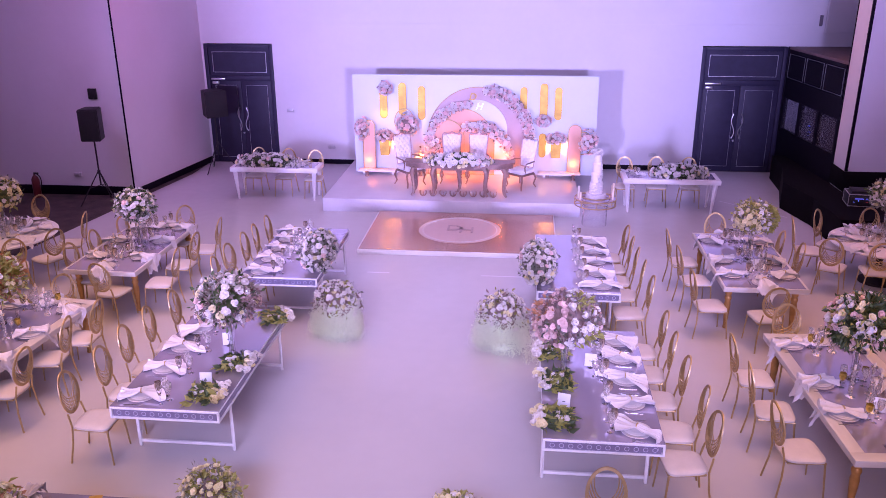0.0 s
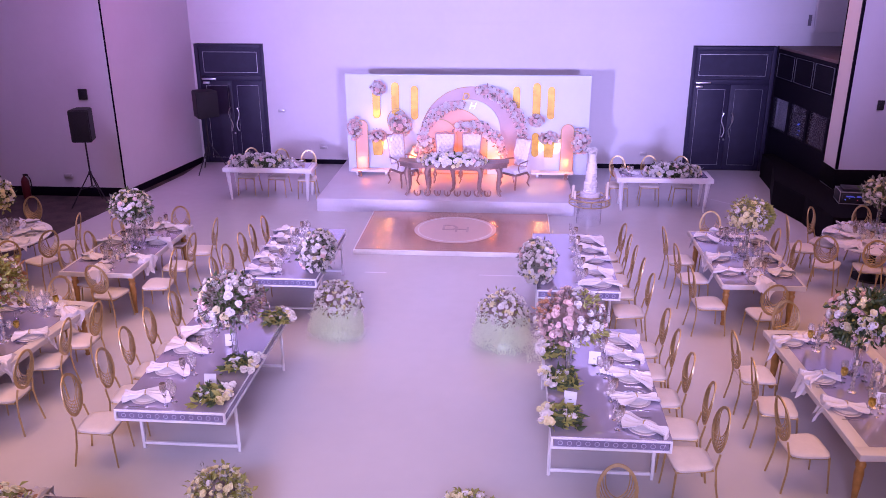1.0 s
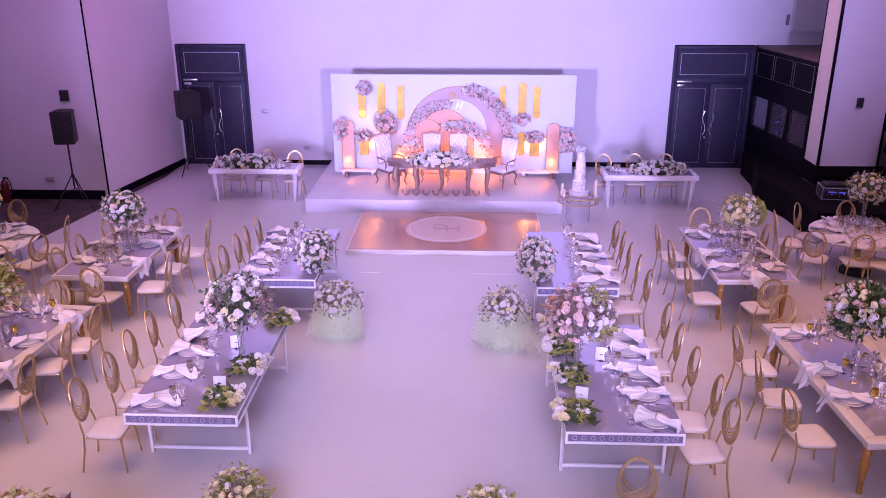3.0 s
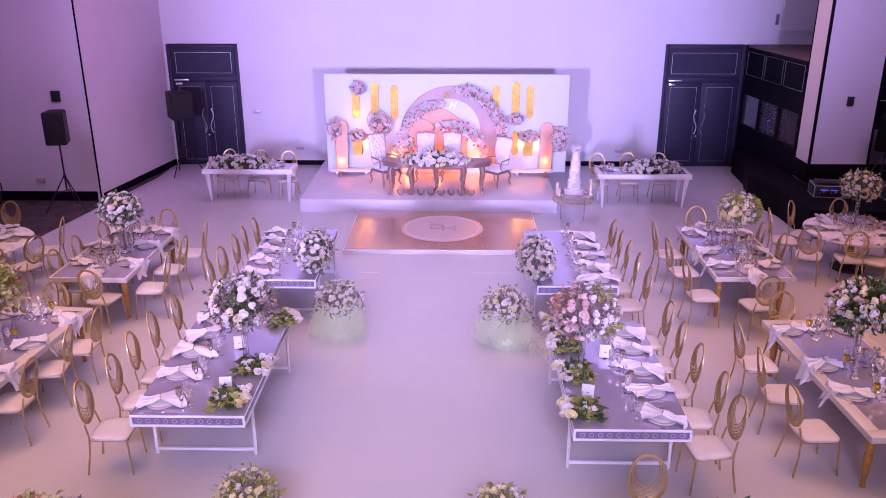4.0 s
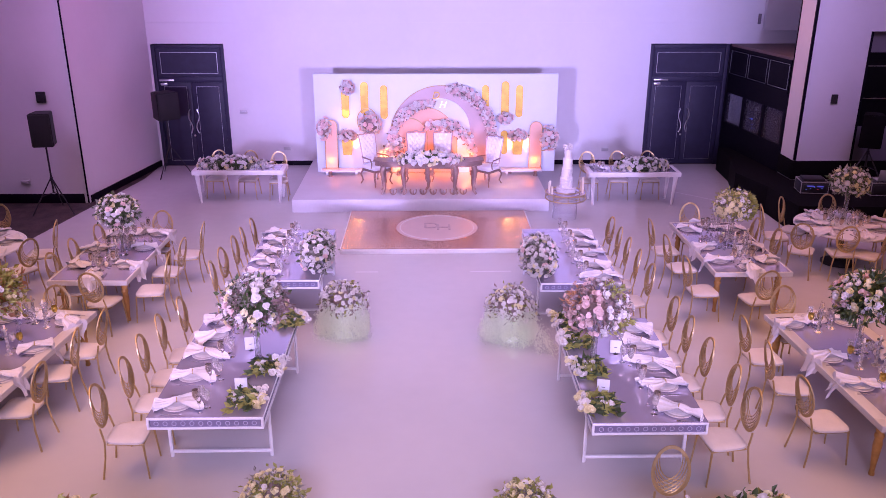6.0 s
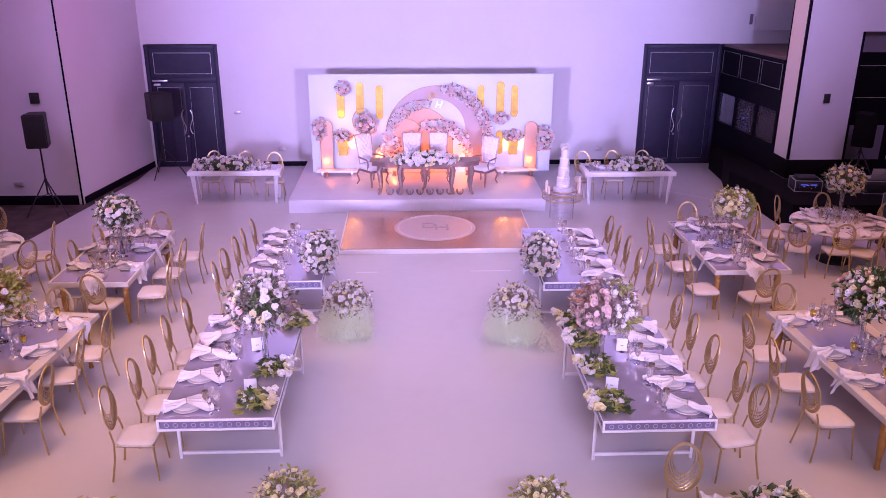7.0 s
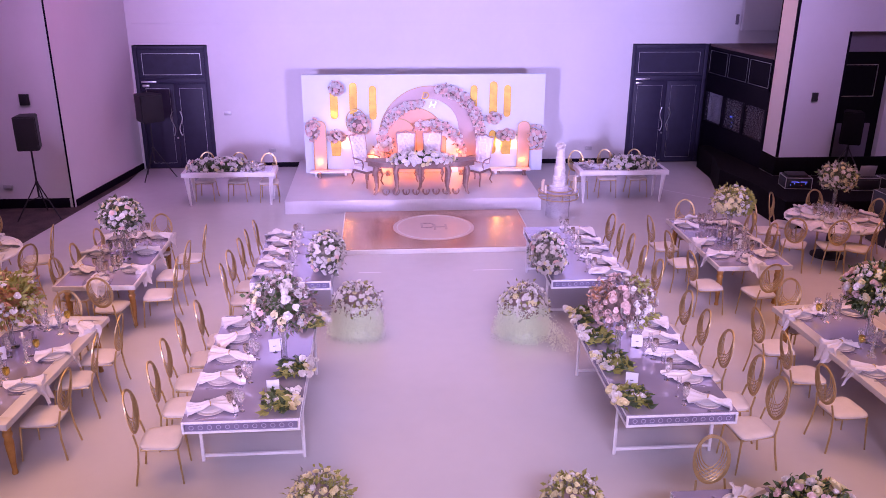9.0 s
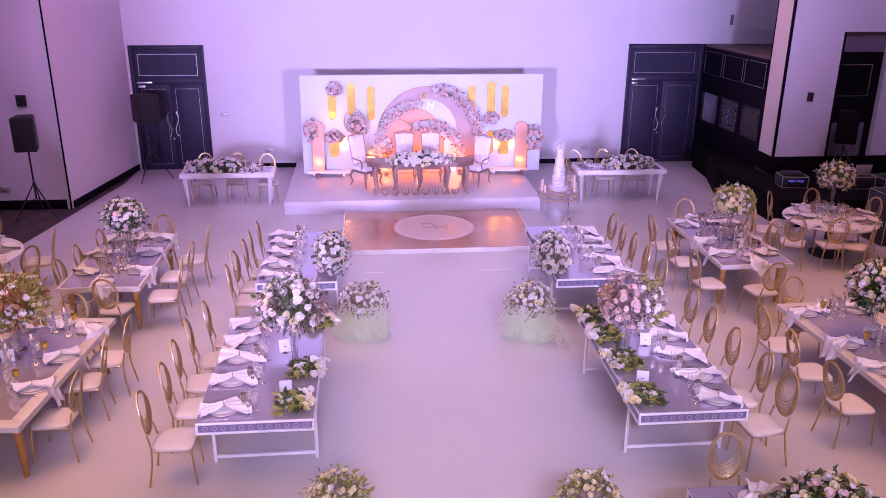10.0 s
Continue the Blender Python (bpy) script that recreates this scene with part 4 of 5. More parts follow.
def build_candlestick():
    c = thing("candlestick", "tall cut crystal candlestick", "candlestick", "crystal candlesticks")
    bm = B()
    profile = [(0.055, 0.0), (0.055, 0.012), (0.020, 0.030)]
    for k in range(5):
        z = 0.03 + 0.058 * k
        profile += [(0.014, z + 0.004), (0.028 - 0.002 * k, z + 0.029), (0.014, z + 0.054)]
    lathe(bm, profile + [(0.036, 0.335), (0.040, 0.350), (0.016, 0.352), (0.0, 0.340)], 10)
    stem = part("stem", bm, "crystal", c, "stack of cut crystal balls", smooth=False)
    stem.visible_shadow = False
    bm = B()
    lathe(bm, [(0.013, 0.342), (0.013, 0.40), (0.006, 0.405), (0.0, 0.405)], 10)
    part("candle", bm, "wick", c, "short ivory candle")
    return c


candlesticks = Stock(build_candlestick)
for x, y in ((4.14, 8.26), (4.02, 8.10), (4.22, 7.92), (3.92, 8.42), (4.16, 8.50), (3.88, 9.42), (4.10, 9.52), (-6.42, 8.95), (-6.62, 8.72), (-6.50, 8.50), (-6.74, 8.92), (-6.50, 9.85), (-6.30, 9.72), (-6.20, 12.10), (-6.45, 12.02), (3.95, 12.34), (4.06, 12.48), (3.78, 12.30), (-3.55, 12.45), (1.12, 12.30)):
    candlesticks.put(pose(x, y, ZT))


def build_card():
    c = thing("table_card", "small white place card on a dark stand", "card", "table cards")
    bm = B()
    box(bm, -0.07, 0.07, -0.002, 0.002, 0.01, 0.17, 0.001, pose(0, 0, 0, -14))
    card = part("card", bm, "card", c)
    bm = B()
    box(bm, -0.018, 0.018, -0.004, -0.002, 0.075, 0.083, 0, pose(0, 0, 0, -14))
    part("writing", bm, "ink", card, "short dark line of writing")
    bm = B()
    lathe(bm, [(0.03, 0), (0.03, 0.006), (0.006, 0.010), (0.005, 0.02)], 14)
    part("stand", bm, "black_plastic", c)
    return c


cards = Stock(build_card)
for x, y, z, a in ((-3.46, 9.02, ZT, 15), (-3.36, 7.98, ZT, 5), (1.08, 8.85, ZT, -10), (0.72, 7.88, ZT, -15), (-6.75, 9.0, ZT + 0.005, 20), (-6.3, 12.2, ZT, 0), (3.9, 12.3, ZT, 0), (4.1, 8.1, ZT, -20), (6.5, 14.1, ZT, 0), (-8.9, 13.2, ZT, 10)):
    cards.put(pose(x, y, z, 0, 0, a))


# ---- flowers ----
def rose_mesh(name, mat, seed, petals=15, open_=1.0):
    """A rose of unit radius: curled petals round a bud, opening along +z."""
    r = random.Random(seed)
    bm = B()
    heart = bm.verts.new((0, 0, -0.45))
    bud = [[bm.verts.new((q * math.cos(a), q * math.sin(a), z)) for a in (j * math.pi / 3 for j in range(6))] for q, z in ((0.50, -0.15), (0.46, 0.22), (0.20, 0.42))]
    for j in range(6):
        bm.faces.new((heart, bud[0][(j + 1) % 6], bud[0][j]))
        for lo, hi in zip(bud, bud[1:]):
            bm.faces.new((lo[j], lo[(j + 1) % 6], hi[(j + 1) % 6], hi[j]))
    bm.faces.new(bud[2])
    for k in range(petals):
        f = k / (petals - 1)
        a = k * 2.39996 + r.uniform(-0.2, 0.2)
        tilt = radians(5 + 78 * f * open_)
        size = 0.50 + 0.42 * f
        base = 0.04 + 0.25 * f
        wide = 0.75 + 0.25 * f
        d, s = Vector((math.cos(a), math.sin(a), 0)), Vector((-math.sin(a), math.cos(a), 0))
        grid = []
        for i, u in enumerate((0.12, 0.55, 1.0)):
            t = tilt * (1.10 - 0.30 * u)
            c = d * (base + size * u * math.sin(t)) + Vector((0, 0, -0.35 + size * u * math.cos(t) + 0.25 * (1 - f)))
            row = []
            for v in (-1, 0, 1):
                wv = wide * size * (0.35 + 0.45 * math.sin(math.pi * (0.15 + 0.7 * u)))
                row.append(bm.verts.new(c + s * v * wv - d * (0.22 * abs(v) * wv) + Vector((0, 0, -0.10 * abs(v) * u)) + (d * 0.06 if u == 1.0 else Vector())))
            grid.append(row)
        bm.faces.new((heart, grid[0][0], grid[0][1]))
        bm.faces.new((heart, grid[0][1], grid[0][2]))
        for a_, b_ in zip(grid, grid[1:]):
            for j in range(2):
                bm.faces.new((a_[j], a_[j + 1], b_[j + 1], b_[j]))
    me = bpy.data.meshes.new(name)
    bm.to_mesh(me)
    bm.free()
    me.materials.append(M[mat])
    me.shade_smooth()
    return me


ROSE = {}
for key in ("rose_white", "rose_cream", "rose_blush", "rose_peach", "rose_dusty", "rose_rust"):
    ROSE[key] = [rose_mesh("rose", key, 3, 14, 0.85), rose_mesh("rose", key, 8, 16, 0.98), rose_mesh("rose", key, 21, 11, 0.68)]


def add_rose(parent, p, n, size, key, r):
    ob = new("rose", r.choice(ROSE[key]))
    ob.parent = parent
    q = Vector(n).to_track_quat("Z", "Y")
    ob.matrix_basis = Matrix.LocRotScale(Vector(p), q @ Euler((r.uniform(-0.3, 0.3), r.uniform(-0.3, 0.3), r.uniform(0, 6.28))).to_quaternion(), Vector((size, size, size)))


def leaf(bm, p, d, size, width, r):
    """A folded leaf of four faces that curls at its tip."""
    d = Vector(d).normalized()
    s = d.cross(Vector((r.uniform(-1, 1), r.uniform(-1, 1), r.uniform(-0.3, 1)))).normalized()
    n = s.cross(d)
    p = Vector(p)
    a, mid, tip = bm.verts.new(p), bm.verts.new(p + d * size * 0.55 - n * 0.05 * size), bm.verts.new(p + d * size - n * 0.22 * size)
    l, rr = bm.verts.new(p + d * size * 0.5 + s * width * size + n * 0.08 * size), bm.verts.new(p + d * size * 0.5 - s * width * size + n * 0.08 * size)
    bm.faces.new((a, l, mid))
    bm.faces.new((a, mid, rr))
    bm.faces.new((l, tip, mid))
    bm.faces.new((mid, tip, rr))


def sphere_points(count, low):
    for k in range(count):
        z = 1 - (1 - low) * (k + 0.5) / count
        a = k * 2.39996
        q = math.sqrt(max(0, 1 - z * z))
        yield Vector((q * math.cos(a), q * math.sin(a), z))


def blooms(parent, centre, radii, count, palette, seed, size=0.06, low=-0.75, leaves=220, leaf_keys=("leaf",), leaf_size=0.10, ragged=0.12, keep=None, core=None, fill=0.52, tufts=()):
    """Roses over a ball of foliage, at uneven depth, with leaves between and beyond them."""
    r = random.Random(seed)
    c, rad = Vector(centre), Vector(radii)
    for n in sphere_points(count, low):
        n = (n + Vector((r.gauss(0, 0.10), r.gauss(0, 0.10), r.gauss(0, 0.10)))).normalized()
        if (keep and not keep(n)) or any(n.dot(Vector(d).normalized()) > 0.95 for d, _, _ in tufts):
            continue
        k = 1 - abs(r.gauss(0, ragged))
        p = c + Vector((n.x * rad.x, n.y * rad.y, n.z * rad.z)) * k
        key = palette(n, r) if callable(palette) else r.choice(palette)
        add_rose(parent, p, n, size * r.uniform(0.72, 1.18), key, r)
    for i, lk in enumerate(leaf_keys):
        bm = B()
        for k in range(int(1.4 * leaves) // len(leaf_keys)):
            n = Vector((r.gauss(0, 1), r.gauss(0, 1), r.gauss(0.05, 1))).normalized()
            if n.z < low - 0.15 or (keep and not keep(n)):
                continue
            depth = r.uniform(0.50, 0.90) if r.random() < 0.93 else r.uniform(0.92, 1.04)
            p = c + Vector((n.x * rad.x, n.y * rad.y, n.z * rad.z)) * depth
            d = n + Vector((r.gauss(0, 0.5), r.gauss(0, 0.5), r.gauss(-0.1, 0.5)))
            leaf(bm, p, d, leaf_size * r.uniform(0.6, 1.3), r.uniform(0.18, 0.30), r)
        ob = part("foliage", bm, lk, parent, smooth=False)
        tagged(ob, kind="stuff")
    for direction, lk, many in tufts:
        d0 = Vector(direction).normalized()
        bm = B()
        for k in range(many):
            n = (d0 + Vector((r.gauss(0, 0.20), r.gauss(0, 0.20), r.gauss(0, 0.20)))).normalized()
            p = c + Vector((n.x * rad.x, n.y * rad.y, n.z * rad.z)) * r.uniform(0.80, 1.0)
            leaf(bm, p, n + Vector((r.gauss(0, 0.5), r.gauss(0, 0.5), r.gauss(0, 0.5))), leaf_size * r.uniform(0.7, 1.4), r.uniform(0.16, 0.28), r)
        tagged(part("foliage", bm, lk, parent, smooth=False), kind="stuff")
    bm = B()
    bmesh.ops.create_icosphere(bm, subdivisions=2, radius=1, matrix=Matrix.Translation(c) @ Matrix.Diagonal((*(rad * fill), 1)))
    for v in bm.verts:
        v.co += Vector((r.gauss(0, 0.01), r.gauss(0, 0.01), r.gauss(0, 0.01)))
    part("core", bm, core or leaf_keys[0], parent)


def vase(parent, z0, z1, r=0.07):
    bm = B()
    lathe(bm, [(r * 1.1, z0), (r * 1.1, z0 + 0.012), (r * 0.55, z0 + 0.03), (r * 0.5, z0 + 0.2), (r * 0.62, z1 - 0.08), (r * 1.25, z1), (r * 1.18, z1), (r * 0.55, z1 - 0.09), (r * 0.42, z0 + 0.2), (r * 0.42, z0 + 0.05), (0, z0 + 0.04)], 18)
    ob = part("vase", bm, "glass", parent, "clear glass vase")
    ob.visible_shadow = False
    bm = B()
    for k in range(5):
        a = k * 1.26
        tube(bm, [(0.02 * math.cos(a), 0.02 * math.sin(a), z0 + 0.06), (0.028 * math.cos(a + 2), 0.028 * math.sin(a + 2), z1), (0.10 * math.cos(a + 2), 0.10 * math.sin(a + 2), z1 + 0.16)], 0.003, 4)
    part("stems", bm, "leaf_grey", parent)


def centrepiece(x, y, z0, zc, rad, label, palette, seed, count=64, leaf_keys=("leaf",), leaves=260, size=0.048, leaf_size=0.072, squash=0.80, tufts=()):
    rad *= 0.94
    t = thing("flower_centrepiece", label, "flowers", "tall flower centrepieces", m=pose(x, y, z0))
    vase(t, 0.0, zc - z0 - rad * squash * 0.62)
    blooms(t, (0, 0, zc - z0), (rad, rad, rad * squash), int(count * 2.0), palette, seed, size, -0.8, int(leaves * 1.05), leaf_keys, leaf_size, 0.15, tufts=tufts)
    return t


WHITES = ["rose_white"] * 9 + ["rose_cream"] * 2 + ["rose_blush"]
CREAMS = ["rose_white"] * 4 + ["rose_cream"] * 4


def two_sided(n, r):
    return r.choice(["rose_blush", "rose_blush", "rose_dusty", "rose_dusty"] if n.x < -0.05 else ["rose_white", "rose_white", "rose_white", "rose_white", "rose_blush"])


def warm_mix(n, r):
    return r.choice(["rose_rust", "rose_peach", "rose_cream", "rose_cream"] if n.x < 0.3 * n.z - 0.1 else ["rose_white", "rose_white", "rose_cream", "rose_white"])


centrepiece(-3.32, 8.78, ZT, 1.50, 0.46, "tall arrangement of white roses and dark leaves in a glass vase", WHITES, 31, 42, ("leaf", "leaf_brown", "leaf_grey"), 620, size=0.051, tufts=(((0.75, -0.4, 0.1), "leaf_brown", 50), ((-0.2, -0.7, 0.5), "leaf_grey", 30)))
centrepiece(0.75, 8.60, ZT, 1.50, 0.45, "tall arrangement of blush and white roses in a glass vase", two_sided, 32, 68, ("leaf_brown", "leaf_grey", "leaf_brown"), 420, tufts=(((0.45, -0.2, 0.85), "leaf_lime", 40), ((0.75, -0.5, -0.45), "leaf_lime", 40), ((-0.7, -0.3, 0.65), "leaf_rust", 36)))
centrepiece(-6.25, 12.48, ZT, 1.50, 0.37, "tall arrangement of white roses with grey-green leaves", WHITES, 33, 50, ("leaf", "leaf_grey"), 420, leaf_size=0.085)
centrepiece(3.89, 12.80, ZT, 1.45, 0.37, "tall arrangement of white roses and lime foliage", CREAMS, 34, 50, ("leaf_grey", "leaf_lime", "leaf_lime"), 480, leaf_size=0.062, tufts=(((0.95, -0.25, 0.15), "leaf_lime", 150), ((0.8, -0.4, -0.4), "leaf_lime", 120), ((0.85, -0.3, 0.55), "leaf_lime", 90), ((-0.3, -0.4, 0.85), "leaf_lime", 40)))
centrepiece(4.10, 8.85, ZT, 1.50, 0.42, "tall arrangement of white, cream and blush roses with dark leaves", ["rose_white", "rose_white", "rose_cream", "rose_cream", "rose_blush", "rose_dusty", "rose_white"], 35, 74, ("leaf", "leaf", "leaf_lime"), 480, leaf_size=0.085, size=0.05, tufts=(((-0.75, -0.4, -0.55), "leaf", 90), ((0.2, -0.4, 0.9), "leaf", 60), ((0.6, -0.6, -0.4), "leaf", 60)))
centrepiece(-6.76, 9.38, ZT, 1.40, 0.46, "tall arrangement of peach and white roses with rust leaves", warm_mix, 36, 56, ("leaf_rust", "leaf_lime", "leaf_lime"), 700, size=0.046, leaf_size=0.085, tufts=(((0.6, -0.3, 0.75), "leaf_lime", 70), ((0.3, -0.8, 0.45), "leaf_rust", 60)))
centrepiece(-8.95, 12.90, ZT, 1.50, 0.42, "tall arrangement of cream roses on the round table", CREAMS, 37, 60, ("leaf", "leaf_lime"), 340)
centrepiece(6.43, 13.96, ZT, 1.54, 0.37, "tall arrangement of white roses with loose sprigs", CREAMS, 38, 50, ("leaf", "leaf_grey"), 420, leaf_size=0.085)


def low_flowers(x, y, z, radii, label, palette, seed, count, group="low flower arrangements", leaf_keys=("leaf", "leaf_grey"), leaves=220, size=0.055, yaw=0.0, leaf_size=0.08):
    """A long mound of flowers that lies on a table."""
    t = thing("flower_arrangement", label, "flowers", group, m=pose(x, y, z, 0, 0, yaw))
    blooms(t, (0, 0, radii[2] * 0.45), radii, count, palette, seed, size, -0.42, leaves, leaf_keys, leaf_size, 0.10)
    return t


for x, y, s in ((-2.98, 11.85, 50), (0.48, 11.62, 51)):
    t = thing("flower_arrangement", "dense white and blush roses at the aisle end of the table", "flowers", "aisle table flowers", m=pose(x, y, ZT))
    blooms(t, (0, 0, 0.27), (0.30, 0.52, 0.34), 190, ["rose_white"] * 9 + ["rose_blush", "rose_cream"], s, 0.041, -0.75, 460, ("leaf_grey", "leaf_grey", "leaf"), 0.07)
def sprig(x, y, s, yaw):
    """A loose lying spray: leaves towards the table's middle, cream roses in a row at the aisle edge."""
    side = 1 if x < -1 else -1
    t = thing("flower_sprig", "loose sprig of cream roses and green leaves", "flowers", "sprigs on the tables", m=pose(x + side * 0.04, y, ZT, 0, 0, yaw * 0.4) @ Matrix.Scale(1.22, 4))
    r = random.Random(s)
    for k in range(15):
        p = Vector((side * r.gauss(0.09, 0.03), -0.17 + 0.34 * k / 14, 0.045 + r.uniform(0, 0.035)))
        add_rose(t, p, (side * 0.5 + r.gauss(0, 0.3), r.gauss(-0.2, 0.4), 1), 0.038 * r.uniform(0.75, 1.2), r.choice(["rose_cream", "rose_white", "rose_white"]), r)
    for k in range(5):
        add_rose(t, (side * r.uniform(-0.16, 0.0), r.uniform(-0.12, 0.12), 0.05), (r.gauss(0, 0.4), r.gauss(-0.2, 0.4), 1), 0.036 * r.uniform(0.8, 1.2), "rose_white", r)
    for key in ("leaf", "leaf_lime"):
        bm = B()
        for k in range(70):
            p = (side * r.uniform(-0.17, 0.10), r.uniform(-0.16, 0.16), r.uniform(0.01, 0.06))
            leaf(bm, p, (-side * r.uniform(0, 1), r.gauss(0, 0.7), r.uniform(-0.05, 0.35)), r.uniform(0.06, 0.12), 0.24, r)
        tagged(part("foliage", bm, key, t, smooth=False), kind="stuff")


for x, y, s, yaw in ((-3.25, 7.76, 60, 20), (-3.15, 8.50, 61, -10), (-3.08, 9.85, 62, 60), (0.62, 7.60, 63, 0), (0.64, 8.42, 64, 15), (0.62, 9.15, 65, -20), (0.60, 9.76, 66, 10)):
    sprig(x, y, s, yaw)
low_flowers(1.52, 5.38, ZT, (0.44, 0.30, 0.33), "arrangement of blush, cream and peach roses with green leaves", ["rose_white", "rose_blush", "rose_peach", "rose_cream", "rose_cream"], 39, 84, "near table flowers", ("leaf", "leaf_lime", "leaf"), 620, 0.056, 0, 0.085)
centrepiece(-4.05, 5.02, ZT, 1.22, 0.35, "arrangement of cream and peach roses with yellow-green leaves", ["rose_cream", "rose_cream", "rose_white", "rose_peach"], 40, 50, ("leaf_lime", "leaf_rust", "leaf_lime"), 420, size=0.052)
low_flowers(-5.72, 18.02, 0.785, (0.82, 0.20, 0.22), "long runner of white roses on the side table", WHITES + ["rose_white"] * 8, 70, 110, leaves=320)
low_flowers(3.62, 17.72, 0.785, (0.66, 0.20, 0.22), "long runner of white roses on the side table", WHITES + ["rose_white"] * 8, 71, 100, leaves=300)


def aisle_dome(x, y, s, h=0.80, w=1.0, trail=None):
    """Floor flowers: a loose mound of roses, and strands of baby's breath that spill from it to the floor."""
    t = thing("aisle_flowers", "floor arrangement of cream roses with spilling white baby's breath", "flowers", "aisle floor flowers", m=pose(x, y, 0.005))
    r = random.Random(s)
    far = y > 8
    blooms(t, (0, 0.03, h * 0.58), (0.39 * w, 0.28 * w, h * 0.46), int(112 * w), ["rose_white"] * (6 if far else 1) + ["rose_cream"] * (1 if far else 4), s, 0.041 if far else 0.034, -0.12, 520,
           ("leaf_grey", "leaf_brown", "leaf_lime") if far else ("leaf_lime", "leaf_grey", "leaf_lime"), 0.065, 0.17, core="leaf_brown", fill=0.55)
    bm = B()

    def floret(c, q):
        turn = r.uniform(0, 2)
        f = [bm.verts.new(c + Vector((q * math.cos(turn + 2.1 * i), q * math.sin(turn + 2.1 * i), -0.4 * q))) for i in range(3)] + [bm.verts.new(c + Vector((0, 0, q)))]
        bm.faces.new((f[0], f[1], f[3]))
        bm.faces.new((f[1], f[2], f[3]))
        bm.faces.new((f[2], f[0], f[3]))

    strands = []
    for k in range(260):
        a = r.uniform(0, 2 * math.pi)
        strands.append((a, r.uniform(0.22, 0.36), r.uniform(0.34, 0.68) * h, r.uniform(0.25, 0.39) + 0.05 * math.sin(3 * a + s), r.choice((0.0, 0.02, 0.06, 0.14, 0.24)) * h))
    if trail:
        for k in range(16):
            strands.append((radians(trail) + r.gauss(0, 0.14), 0.30, 0.45 * h, r.uniform(0.45, 0.85), 0.0))
    for a, r0, z0, r1, z1 in strands:
        mid = ((r0 + r1) / 2 + 0.05, z0 * 0.75)
        bend = r.gauss(0, 0.12)
        n = int(62 * (0.6 + r1))
        for i in range(n):
            u = i / (n - 1)
            rad = (1 - u) ** 2 * r0 + 2 * u * (1 - u) * mid[0] + u * u * r1
            z = (1 - u) ** 2 * z0 + 2 * u * (1 - u) * mid[1] + u * u * z1
            ang = a + bend * u
            g = 0.012 + 0.030 * u
            c = Vector((w * rad * math.cos(ang) + r.gauss(0, g), w * rad * (0.62 if r1 < 0.5 else 1) * math.sin(ang) + r.gauss(0, g), max(0.010, z + r.gauss(0, g))))
            floret(c, r.uniform(0.006, 0.012))
    tagged(part("babys_breath", bm, "breath", t, "cloud of tiny white flowers", smooth=False), kind="stuff")
    bm = B()
    lathe(bm, [(0.12, 0), (0.12, 0.02), (0.10, 0.03), (0.02, 0.04), (0.02, h * 0.55), (0, h * 0.56)], 20)
    part("holder", bm, "white", t, "white flower stand")


for x, y, s in ((-2.50, 10.92, 80), (-0.03, 10.72, 81), (-2.75, 6.42, 82), (-0.32, 6.22, 83)):
    aisle_dome(x, y, s, 0.86 if y > 8 else 0.75, 1.0 if y > 8 else 0.80, -35 if s == 81 else None)

# ---- backdrop on the stage ----
FRONT = 19.57
bd = thing("backdrop", "white backdrop wall with blush arches and gold bars", "backdrop")
for x0, x1 in ((-3.97, 1.93),):
    bm = B()
    box(bm, x0, x1, FRONT, FRONT + 0.10, 0.30, 2.70, 0.006)
    part("panel", bm, "backdrop", bd)


def board(outline, y, mat, name, label="", depth=0.035, edge=None):
    bm = B()
    plate(bm, outline, y - depth, y)
    ob = part(name, bm, mat, bd, label, smooth=False)
    if edge:
        bm = B()
        pts = [(x, y - depth - 0.002, z) for x, z in outline]
        tube(bm, pts, 0.010, 5, True)
        part("edge", bm, edge, ob, "thin gold edge")
    return ob


board(arch(-0.90, 0.30, 2.43, 2.50, 32), FRONT - 0.004, "mauve", "outer_arch", "mauve outer arch", edge="gold")
board(arch(-0.95, 0.304, 2.13, 1.50, 28), FRONT - 0.042, "backdrop", "white_arch", "white inner arch")
board(arch(-1.35, 0.308, 1.93, 1.68, 28), FRONT - 0.080, "blush", "blush_arch", "blush inner arch", edge="gold")
board(arch(-1.68, 0.312, 1.66, 0.88, 22), FRONT - 0.120, "blush", "small_arch", "small blush arch", edge="gold")
for x, z0, z1, w in ((-3.22, 1.64, 2.36, 0.19), (-2.755, 1.72, 2.52, 0.19), (-2.285, 1.62, 2.44, 0.18), (0.175, 1.62, 2.44, 0.17), (0.655, 1.66, 2.53, 0.19), (1.00, 1.66, 2.44, 0.17), (0.655, 0.74, 1.33, 0.17)):
    board(capsule(x, z0, z1, w), FRONT - 0.004, "gold_leaf", "gold_bar", "gold leaf bar with round ends")
for x, z1 in ((-3.585, 1.62), (1.42, 1.57)):
    board(arch(x, 0.425, z1, 0.30), FRONT - 0.10, "blush", "blush_panel", "upright blush panel with a round head", edge="gold", depth=0.05)
lettering("letter", "D", "gold_leaf", 0.24, pose(-1.04, FRONT - 0.30, 2.23, 90), bd, "gold letter D", 0.010, 0.25)
lettering("letter", "H", "letter", 0.22, pose(-0.88, FRONT - 0.36, 2.02, 90), bd, "lit gold letter H", 0.010, 0.35)

